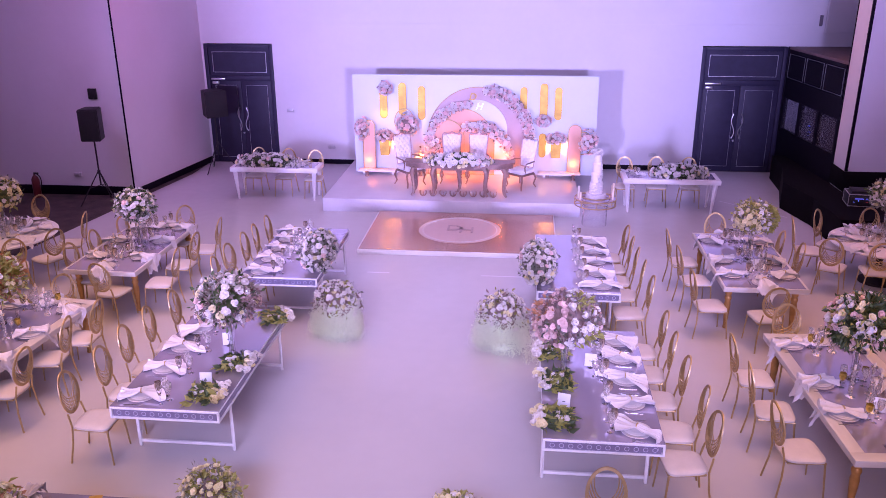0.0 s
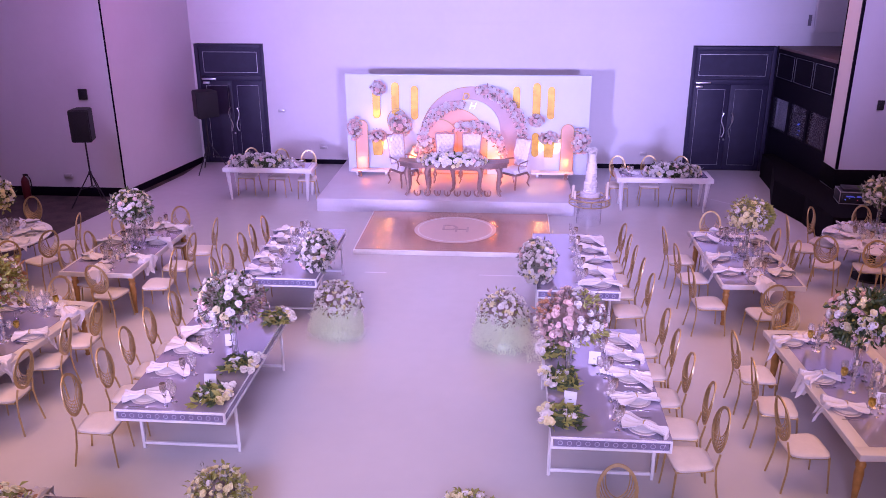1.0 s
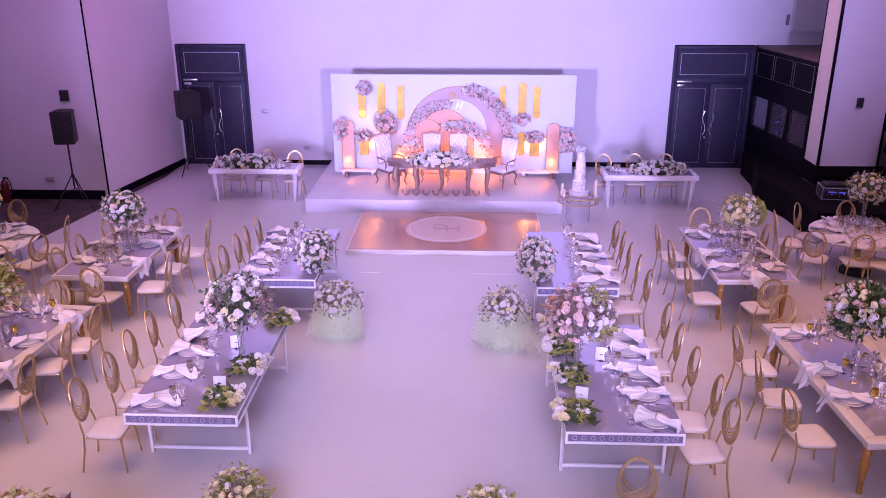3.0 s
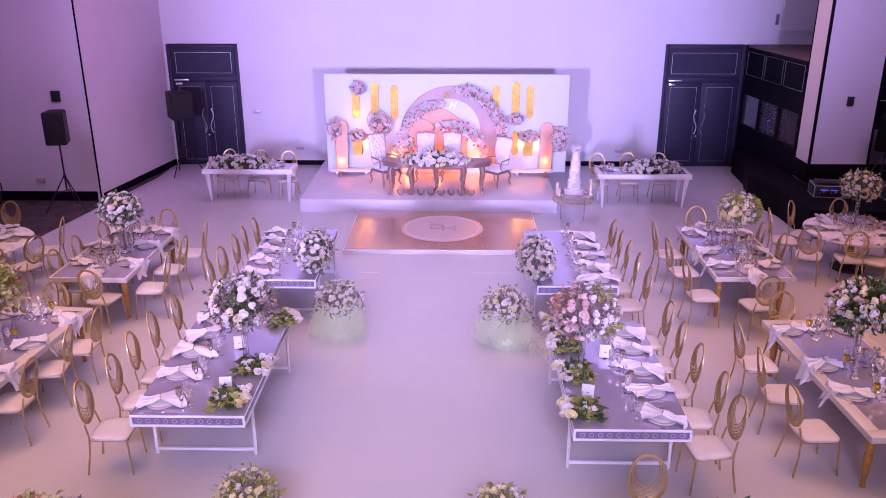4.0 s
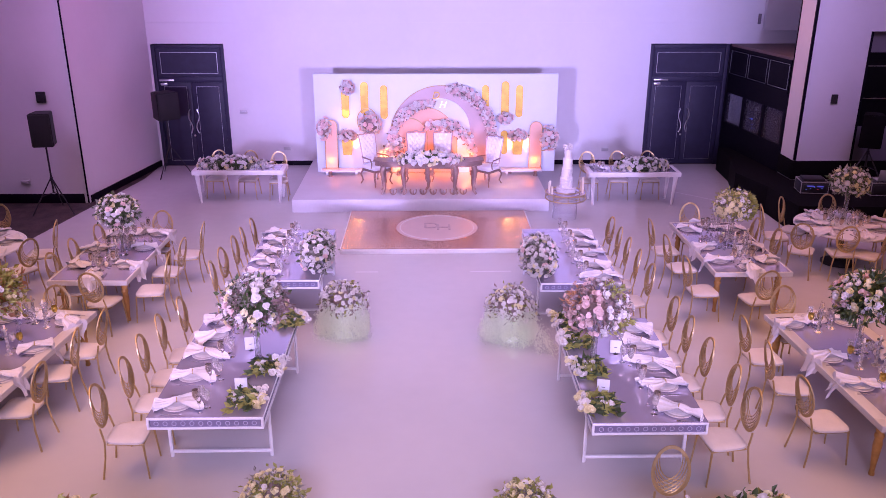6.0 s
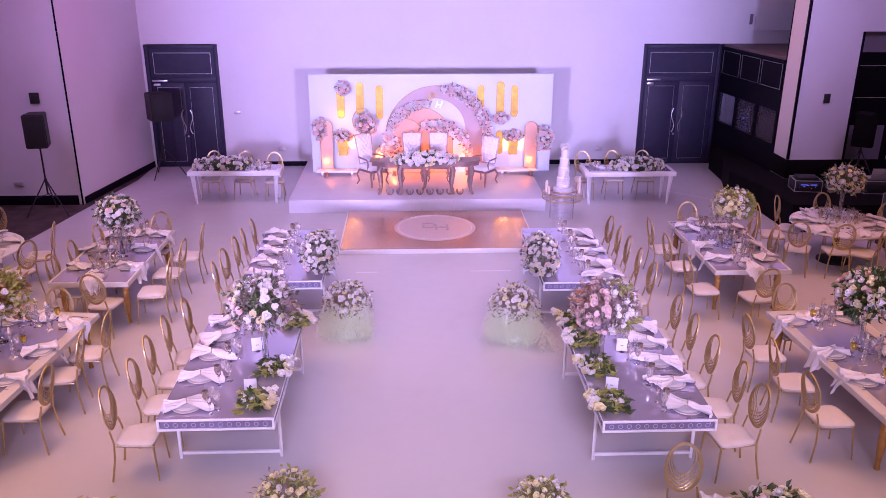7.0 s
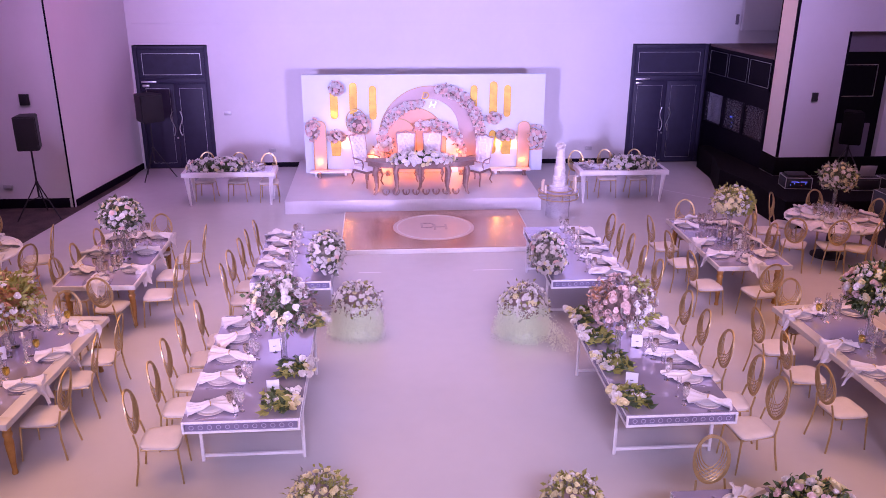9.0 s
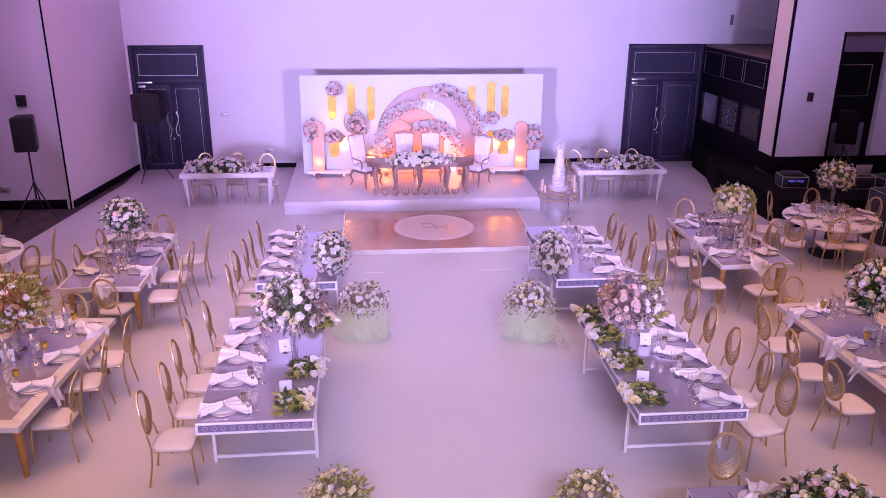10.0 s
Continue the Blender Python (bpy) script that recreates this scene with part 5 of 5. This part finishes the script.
for x0, x1 in ((-3.85, -2.84), (0.58, 1.58)):
    t = thing("low_shelf", "low white shelf on short feet before the backdrop", "shelf", "low shelves", m=pose((x0 + x1) / 2, 19.33, 0.30))
    bm = B()
    box(bm, (x0 - x1) / 2, (x1 - x0) / 2, -0.14, 0.12, 0.08, 0.12, 0.005)
    part("board", bm, "white", t)
    for s in (-1, 1):
        bm = B()
        box(bm, s * 0.36 - 0.03, s * 0.36 + 0.03, -0.10, 0.08, 0, 0.08, 0.004)
        part("foot", bm, "silver", t)


def wall_bunch(x, z, radii, count, s, palette, label, yoff=-0.16):
    t = thing("flower_bunch", label, "flowers", "flower bunches on the backdrop", m=pose(x, FRONT + yoff, z))
    blooms(t, (0, 0, 0), radii, int(count * 1.35), palette, s, 0.060, -1.0, int(count * 0.8), ("leaf_brown", "leaf_grey"), 0.06, 0.16, keep=lambda n: n.y < 0.35, core="leaf_brown", fill=0.58)
    return t


PINKS = ["rose_white"] * 5 + ["rose_blush"] * 5
wall_bunch(-3.15, 2.40, (0.19, 0.13, 0.17), 26, 90, PINKS, "bunch of white and blush roses over a gold bar")
wall_bunch(-3.74, 1.42, (0.18, 0.14, 0.30), 34, 91, PINKS, "long bunch of blush roses on the blush panel")
wall_bunch(-2.62, 1.52, (0.30, 0.18, 0.30), 56, 92, PINKS, "round bunch of white roses in a gold hoop")
wall_bunch(1.76, 1.17, (0.23, 0.16, 0.33), 46, 93, PINKS, "long bunch of white roses in a gold hoop")
wall_bunch(0.66, 1.66, (0.20, 0.13, 0.14), 24, 94, PINKS, "bunch of white roses under a gold bar")
for x, s in ((-3.20, 95), (0.98, 96)):
    t = thing("wall_planter", "tapered gold planter with blush roses", "planter", "gold planters", m=pose(x, FRONT - 0.10, 0.76))
    bm = B()
    a = [(-0.10, 0), (0.10, 0), (0.13, 0.38), (-0.13, 0.38)]
    plate(bm, a, -0.08, 0.10)
    part("pot", bm, "gold_leaf", t, smooth=False)
    blooms(t, (0, -0.02, 0.46), (0.24, 0.16, 0.16), 44, PINKS, s, 0.056, -0.6, 60, ("leaf_brown", "leaf_grey"), 0.06)
for x, z, r in ((-2.70, 1.60, 0.24), (1.63, 1.12, 0.22)):
    bm = B()
    tube(bm, [(x + r * math.cos(a), FRONT - 0.12, z + r * 1.25 * math.sin(a)) for a in (2 * math.pi * k / 28 for k in range(28))], 0.011, 6, True)
    solid("gold_hoop", bm, "gold", "thin gold hoop round a flower bunch", "hoop", "gold hoops")


def garland(path, width, count, s, palette, label, y):
    """Flowers along a curve in front of the arches; path gives (x, z) for 0..1."""
    t = thing("flower_garland", label, "flowers", "garlands on the arch", m=pose(0, y, 0))
    r = random.Random(s)
    bms = {"leaf_grey": B(), "leaf_brown": B()}
    count = int(count * 0.9)
    for k in range(count):
        u = (k + r.uniform(0, 1)) / count
        x, z = path(u)
        w = width * (0.55 + 0.45 * math.sin(math.pi * min(1, max(0, u * 0.9 + 0.08))))
        off = Vector((r.uniform(-0.85, 0.85), -abs(r.gauss(0, 0.45)), r.uniform(-0.85, 0.85))) * w
        n = Vector((off.x, off.y - 0.10, off.z + 0.02))
        add_rose(t, (x + off.x, off.y, z + off.z), n, 0.060 * r.uniform(0.75, 1.2), r.choice(palette), r)
        for j in range(1 + k % 2):
            o = Vector((r.uniform(-0.9, 0.9), -abs(r.gauss(0, 0.4)) + 0.03, r.uniform(-0.9, 0.9))) * w
            leaf(bms["leaf_grey" if k % 3 == 0 else "leaf_brown"], (x + o.x, o.y, z + o.z), (r.gauss(0, 1), -0.6, r.gauss(0, 1)), 0.075 * r.uniform(0.6, 1.3), 0.26, r)
    for key, bm in bms.items():
        tagged(part("foliage", bm, key, t, smooth=False), kind="stuff")
    return t


def arc(cx, cz, rx, rz, a0, a1):
    return lambda u: (cx + rx * math.cos(radians(a0 + (a1 - a0) * u)), cz + rz * math.sin(radians(a0 + (a1 - a0) * u)))


garland(arc(-0.86, 1.22, 1.20, 1.18, 84, -6), 0.15, 260, 100, PINKS, "dense garland of white roses over the arch", FRONT - 0.14)
garland(arc(-1.12, 1.10, 0.98, 0.92, 88, 178), 0.10, 170, 101, PINKS, "garland of white roses along the inner arch", FRONT - 0.20)
garland(lambda u: (-2.15 + 0.20 * math.sin(5 * u), 1.22 - 0.60 * u), 0.17, 95, 102, PINKS + ["rose_cream"], "hanging garland of roses beside the arch", FRONT - 0.22)
garland(arc(-0.95, 0.78, 0.82, 0.76, 112, 2), 0.15, 140, 103, PINKS + ["rose_peach"], "garland of roses over the small arch", FRONT - 0.30)


# candles and uplights
def uplight(x, y, z):
    t = thing("uplight", "small amber uplight before the backdrop", "lamp", "amber uplights", m=pose(x, y, z))
    bm = B()
    lathe(bm, [(0.05, 0), (0.05, 0.03), (0.035, 0.05), (0.045, 0.10), (0.045, 0.12), (0.036, 0.115), (0, 0.10)], 14)
    part("body", bm, "taupe", t)
    return t


for x, y in ((-3.60, 19.08), (-2.30, 19.20), (-1.95, 19.20), (-1.15, 19.18), (-0.15, 19.20), (0.80, 19.36), (1.40, 19.08)):
    uplight(x, y, 0.30)

# ---- the couple's table and its chairs ----
def build_throne():
    """High-backed chair that faces +y: tufted panel in a carved frame, cabriole legs, arms."""
    c = thing("throne_chair", "high-backed chair with white tufted back and taupe carved frame", "chair", "throne chairs on the stage")
    def side(z):
        return 0.21 + 0.05 * (z - 0.5) / 0.8
    def back(z):
        return -0.22 - 0.16 * ((z - 0.45) / 0.85) ** 1.4 if z > 0.45 else -0.22
    outline = [(-side(0.52), 0.52)] + [(-side(z), z) for z in (0.75, 1.0, 1.18)] + [(-0.21, 1.22), (-0.10, 1.20), (0.0, 1.25), (0.10, 1.20), (0.21, 1.22)] + [(side(z), z) for z in (1.18, 1.0, 0.75, 0.52)]
    bm = B()
    tube(bm, [(x, back(z), z) for x, z in outline], 0.016, 7, True)
    part("back_frame", bm, "rose_gold", c)
    bm = B()
    nx, nz = 20, 30
    grid = []
    for i in range(nz + 1):
        z = 0.54 + (1.17 - 0.54) * i / nz
        row = []
        for j in range(nx + 1):
            v = j / nx * 2 - 1
            x = v * (side(z) - 0.008)
            p, q = v * 2.0 + i / nz * 4.0, v * 2.0 - i / nz * 4.0
            groove = min(abs(p - round(p)), abs(q - round(q))) * 2
            puff = 0.020 + 0.034 * min(1, groove * 1.6) ** 0.6
            row.append((x, back(z) + puff * (1 - abs(v) ** 8), z + (0.03 * (1 - abs(v)) if i == nz else 0)))
        grid.append(row)
    padded(bm, grid, (0, -0.03, 0))
    part("backrest", bm, "tuft", c, "white tufted backrest")
    bm = B()
    box(bm, -0.25, 0.25, -0.22, 0.26, 0.40, 0.50, 0.03)
    part("seat", bm, "tuft", c, "white upholstered seat")
    bm = B()
    box(bm, -0.26, 0.26, -0.23, 0.27, 0.35, 0.40, 0.01)
    part("seat_frame", bm, "taupe", c)
    for sx in (-1, 1):
        for sy in (-1, 1):
            bm = B()
            tube(bm, [(sx * 0.23, sy * 0.23, 0.37), (sx * 0.27, sy * 0.27, 0.26), (sx * 0.23, sy * 0.24, 0.10), (sx * 0.27, sy * 0.29, 0.0)], 0.030, 6, r1=0.016)
            part("leg", bm, "taupe", c)
        bm = B()
        tube(bm, [(sx * 0.24, -0.24, 0.68), (sx * 0.29, -0.05, 0.69), (sx * 0.29, 0.14, 0.68), (sx * 0.26, 0.16, 0.58), (sx * 0.25, 0.12, 0.44)], 0.018, 6)
        part("arm", bm, "taupe", c)
    return c


thrones = Stock(build_throne)
for x, y, yaw in ((-2.44, 18.42, 222), (0.16, 18.38, 140), (-1.50, 18.80, 182), (-0.88, 18.80, 178)):
    thrones.put(pose(x, y, 0.30, 0, 0, yaw) @ Matrix.Scale(0.95, 4))

t = thing("couple_table", "serpentine champagne console table with carved curved legs", "table", m=pose(-1.21, 17.72, 0.30))
bm = B()
pts = []
for k in range(41):
    u = k / 40 * 2 - 1
    pts.append((1.24 * u, -0.36 + 0.20 * u * u - 0.05 * math.cos(u * 9)))
outline = pts + [(1.24, 0.18), (-1.24, 0.18)]
slab(bm, outline, 0.735, 0.77)
bmesh.ops.bevel(bm, geom=bm.edges[:], offset=0.006, segments=1, affect="EDGES")
part("tabletop", bm, "taupe", t, "champagne top with a wavy front")
bm = B()
slab(bm, [(x * 0.97, y * 0.94) for x, y in outline], 0.645, 0.735)
part("apron", bm, "taupe", t)
for x in (-1.0, -0.55, 0.0, 0.58, 1.0):
    for y in (-0.26, 0.10):
        s = 1 if x > 0 else -1
        if x == 0.0 and y < 0:
            continue
        bm = B()
        tube(bm, [(x, y, 0.66), (x + s * 0.04, y - 0.02, 0.56), (x + s * 0.02, y, 0.40), (x, y, 0.22), (x + s * 0.015, y, 0.09), (x + s * 0.07, y - 0.03, 0.02)], 0.070, 8, r1=0.026)
        part("leg", bm, "taupe", t, "carved curved leg")
for k in range(8):
    cx = -0.80 + k * 0.225
    bm = B()
    tube(bm, [(cx + 0.07 * math.cos(a), -0.27, 0.10 + 0.085 * math.sin(a)) for a in (radians(150 + 24 * j) for j in range(11))], 0.020, 6, r1=0.012)
    tube(bm, [(cx, -0.27, 0.015), (cx, -0.27, 0.12)], 0.016, 6, r1=0.006)
    part("scroll", bm, "taupe", t, "carved scroll")
low_flowers(-1.22, 17.46, 1.05, (0.78, 0.25, 0.17), "dense runner of white roses on the couple's table", WHITES + ["rose_white"] * 4, 110, 135, leaves=220, size=0.062)

# ---- cake ----
cs = thing("cake_stand", "round gold two-ring stand with candles on a clear plinth", "stand", m=pose(1.74, 16.66, 0.005))
bm = B()
lathe(bm, [(0.26, 0.0), (0.26, 0.44), (0.25, 0.44), (0.25, 0.0)], 36, cap=False)
ob = part("plinth", bm, "glass", cs, "clear acrylic plinth")
ob.visible_shadow = False
for z, r in ((0.45, 0.43), (0.58, 0.43), (0.62, 0.30)):
    bm = B()
    tube(bm, [(r * math.cos(a), r * math.sin(a), z) for a in (2 * math.pi * k / 48 for k in range(48))], 0.012, 6, True)
    part("ring", bm, "gold", cs, "gold ring")
for k in range(8):
    a = 2 * math.pi * k / 8
    bm = B()
    tube(bm, [(0.43 * math.cos(a), 0.43 * math.sin(a), 0.45), (0.43 * math.cos(a), 0.43 * math.sin(a), 0.58)], 0.007, 5)
    tube(bm, [(0.43 * math.cos(a), 0.43 * math.sin(a), 0.45), (0, 0, 0.45)], 0.006, 5)
    part("strut", bm, "gold", cs)
bm = B()
lathe(bm, [(0, 0.575), (0.43, 0.575), (0.43, 0.585), (0, 0.585)], 40)
part("deck", bm, "mirror", cs, "mirror deck")
bm = B()
lathe(bm, [(0.21, 0.59), (0.21, 0.68), (0.19, 0.69), (0, 0.69)], 36)
part("drum", bm, "charger", cs, "champagne drum")
for k, (a, h) in enumerate(((-0.3, 0.22), (0.0, 0.32), (0.25, 0.26), (3.0, 0.20), (3.3, 0.26), (3.6, 0.16))):
    bm = B()
    lathe(bm, [(0.024, 0.586), (0.024, 0.586 + h), (0.012, 0.59 + h), (0, 0.59 + h)], 12, pose(0.36 * math.cos(a), 0.36 * math.sin(a), 0))
    part("candle", bm, "wick", cs, "ivory pillar candle")
cake = thing("wedding_cake", "tall white tiered cake with sugar flowers", "cake", m=pose(1.74, 16.66, 0.697))
z = 0.0
for r, h in ((0.135, 0.23), (0.112, 0.22), (0.092, 0.20), (0.070, 0.18)):
    bm = B()
    lathe(bm, [(0, z)] + [(r * (1.0 + (0.05 if k % 2 else -0.03)), z + h * k / 8) for k in range(8)] + [(r - 0.012, z + h), (0, z + h)], 32)
    for v in bm.verts:
        a = math.atan2(v.co.y, v.co.x)
        q = 1 + 0.035 * math.sin(11 * a + 40 * v.co.z)
        v.co.x, v.co.y = v.co.x * q, v.co.y * q
    part("tier", bm, "icing", cake)
    z += h
rr = random.Random(9)
for k in range(46):
    u = k / 46
    a = -1.9 + u * 2.6 + rr.gauss(0, 0.25)
    zz = 0.05 + u * 0.78
    rad = 0.135 if zz < 0.22 else 0.112 if zz < 0.42 else 0.092 if zz < 0.61 else 0.072
    add_rose(cake, (rad * math.cos(a), rad * math.sin(a), zz), (math.cos(a), math.sin(a), 0.3), 0.042 * rr.uniform(0.7, 1.2), "rose_white", rr)
for k in range(9):
    a = k * 0.7
    add_rose(cake, (0.06 * math.cos(a), 0.06 * math.sin(a), z + 0.035 + 0.02 * (k % 3)), (math.cos(a), math.sin(a), 1.2), 0.06, "rose_white", rr)


# ---- sound gear ----
def speaker(x, y, z0, yaw, h_box, label, w=0.45, d=0.43, tall=0.72, skin="black_plastic"):
    t = thing("loudspeaker", label, "loudspeaker", "black loudspeakers on tripods", m=pose(x, y, z0, 0, 0, yaw))
    h = h_box
    bm = B()
    slab(bm, [(-w / 2, -d * 0.46), (w / 2, -d * 0.46), (w * 0.38, d * 0.54), (-w * 0.38, d * 0.54)], h, h + tall)
    bmesh.ops.bevel(bm, geom=bm.edges[:], offset=0.02, segments=2, affect="EDGES")
    body = part("cabinet", bm, skin, t)
    bm = B()
    box(bm, -w / 2 + 0.03, w / 2 - 0.03, -d * 0.46 - 0.015, -d * 0.46, h + 0.03, h + tall - 0.03, 0.006)
    part("grille", bm, "grille" if skin == "black_plastic" else skin, body, "perforated grille")
    bm = B()
    tube(bm, [(0, 0, 0.45), (0, 0, h)], 0.020, 8)
    part("pole", bm, "black_plastic", t)
    bm = B()
    lathe(bm, [(0.035, 0.72), (0.035, 0.80), (0.02, 0.80)], 10)
    part("collar", bm, "black_plastic", t)
    for k in range(3):
        a = radians(90 + 120 * k)
        bm = B()
        tube(bm, [(0, 0, 0.80), (0.50 * math.cos(a), 0.50 * math.sin(a), 0.0)], 0.014, 6)
        tube(bm, [(0, 0, 0.45), (0.25 * math.cos(a), 0.25 * math.sin(a), 0.40)], 0.009, 5)
        part("leg", bm, "black_plastic", t)
    return t


speaker(-9.48, 17.25, 0.0, 8, 1.50, "black loudspeaker on a tripod by the bay wall")
speaker(-7.84, 20.40, 0.005, 40, 1.46, "black loudspeaker on a tripod before the double door", 0.58, 0.52, 0.68)
speaker(8.36, 17.0, 0.60, -26, 0.88, "black loudspeaker on a tripod on the riser", skin="black")

t = thing("fire_extinguisher", "red fire extinguisher on the carpet by the wall", "fire extinguisher", m=pose(-11.33, 17.65, 0))
bm = B()
lathe(bm, [(0.085, 0), (0.09, 0.02), (0.09, 0.42), (0.06, 0.50), (0.025, 0.53), (0.025, 0.56)], 18)
part("cylinder", bm, "red", t)
bm = B()
box(bm, -0.02, 0.10, -0.012, 0.012, 0.56, 0.60, 0.004)
part("handle", bm, "black_plastic", t)
bm = B()
tube(bm, bezier((0.03, 0, 0.57), (0.20, 0, 0.55), (0.12, 0, 0.20)), 0.012, 6)
part("hose", bm, "rubber", t)


def flight_case(x, y, z, w, d, h, yaw, lit=True):
    t = thing("flight_case", "black flight case with aluminium edges", "flight case", "flight cases", m=pose(x, y, z, 0, 0, yaw))
    bm = B()
    box(bm, -w / 2, w / 2, -d / 2, d / 2, 0, h, 0.004)
    part("body", bm, "case", t)
    bm = B()
    for sx in (-1, 1):
        for sy in (-1, 1):
            box(bm, sx * w / 2 - 0.006, sx * w / 2 + 0.006, sy * d / 2 - 0.006, sy * d / 2 + 0.006, 0, h)
    for zz in (0.012, h):
        for s in (-1, 1):
            box(bm, -w / 2, w / 2, s * d / 2 - 0.006, s * d / 2 + 0.006, zz - 0.006, zz + 0.006)
            box(bm, s * w / 2 - 0.006, s * w / 2 + 0.006, -d / 2, d / 2, zz - 0.006, zz + 0.006)
    part("metal_edges", bm, "laptop", t, "aluminium edges")
    bm = B()
    box(bm, -w / 2 + 0.05, w / 2 - 0.05, -d / 2 - 0.02, -d / 2, 0.05, h - 0.05, 0.004)
    face = part("front_panel", bm, "black_plastic", t)
    if lit:
        for k in (-1, 1):
            bm = B()
            box(bm, 0.10 * k - 0.07, 0.10 * k + 0.07, -d / 2 - 0.024, -d / 2 - 0.02, h * 0.62, h * 0.74)
            part("display", bm, "led_screen", face, "small blue display")
        for k in range(5):
            bm = B()
            bmesh.ops.create_icosphere(bm, subdivisions=1, radius=0.007, matrix=Matrix.Translation((-0.18 + 0.08 * k, -d / 2 - 0.025, h * (0.4 + 0.12 * (k % 3)))))
            part("indicator_light", bm, "led_red" if k == 3 else "led_blue", face, "small lit indicator")
    return t


flight_case(7.05, 16.62, 0.60, 0.56, 0.45, 0.25, -8)
flight_case(8.46, 16.45, 0.60, 0.60, 0.50, 0.28, -4, False)
flight_case(9.20, 16.35, 0.60, 0.60, 0.50, 0.24, 3, False)
flight_case(8.04, 14.46, 0.005, 0.66, 0.62, 1.05, 4, False)
bm = B()
box(bm, -0.22, 0.22, -0.15, 0.15, 0, 0.05, 0.01)
ob = solid("mixing_desk", bm, "black_plastic", "black mixing desk on a flight case", "mixer", m=pose(7.05, 16.63, 0.859, 2, 0, -8))
t = thing("laptop", "open grey laptop on a flight case", "laptop", m=pose(8.50, 16.45, 0.888, 0, 0, 176))
bm = B()
box(bm, -0.18, 0.18, -0.12, 0.12, 0, 0.018, 0.004)
part("base", bm, "laptop", t)
bm = B()
box(bm, -0.18, 0.18, -0.006, 0.006, 0, 0.24, 0.004, pose(0, 0.12, 0.018, -12))
lid = part("lid", bm, "laptop", t)
bm = B()
lathe(bm, [(0.018, 0), (0.018, 0.002), (0, 0.002)], 14, pose(0, 0.12, 0.018, -12) @ pose(0, 0.0065, 0.12, -90))
part("badge", bm, "card", lid, "small pale badge")
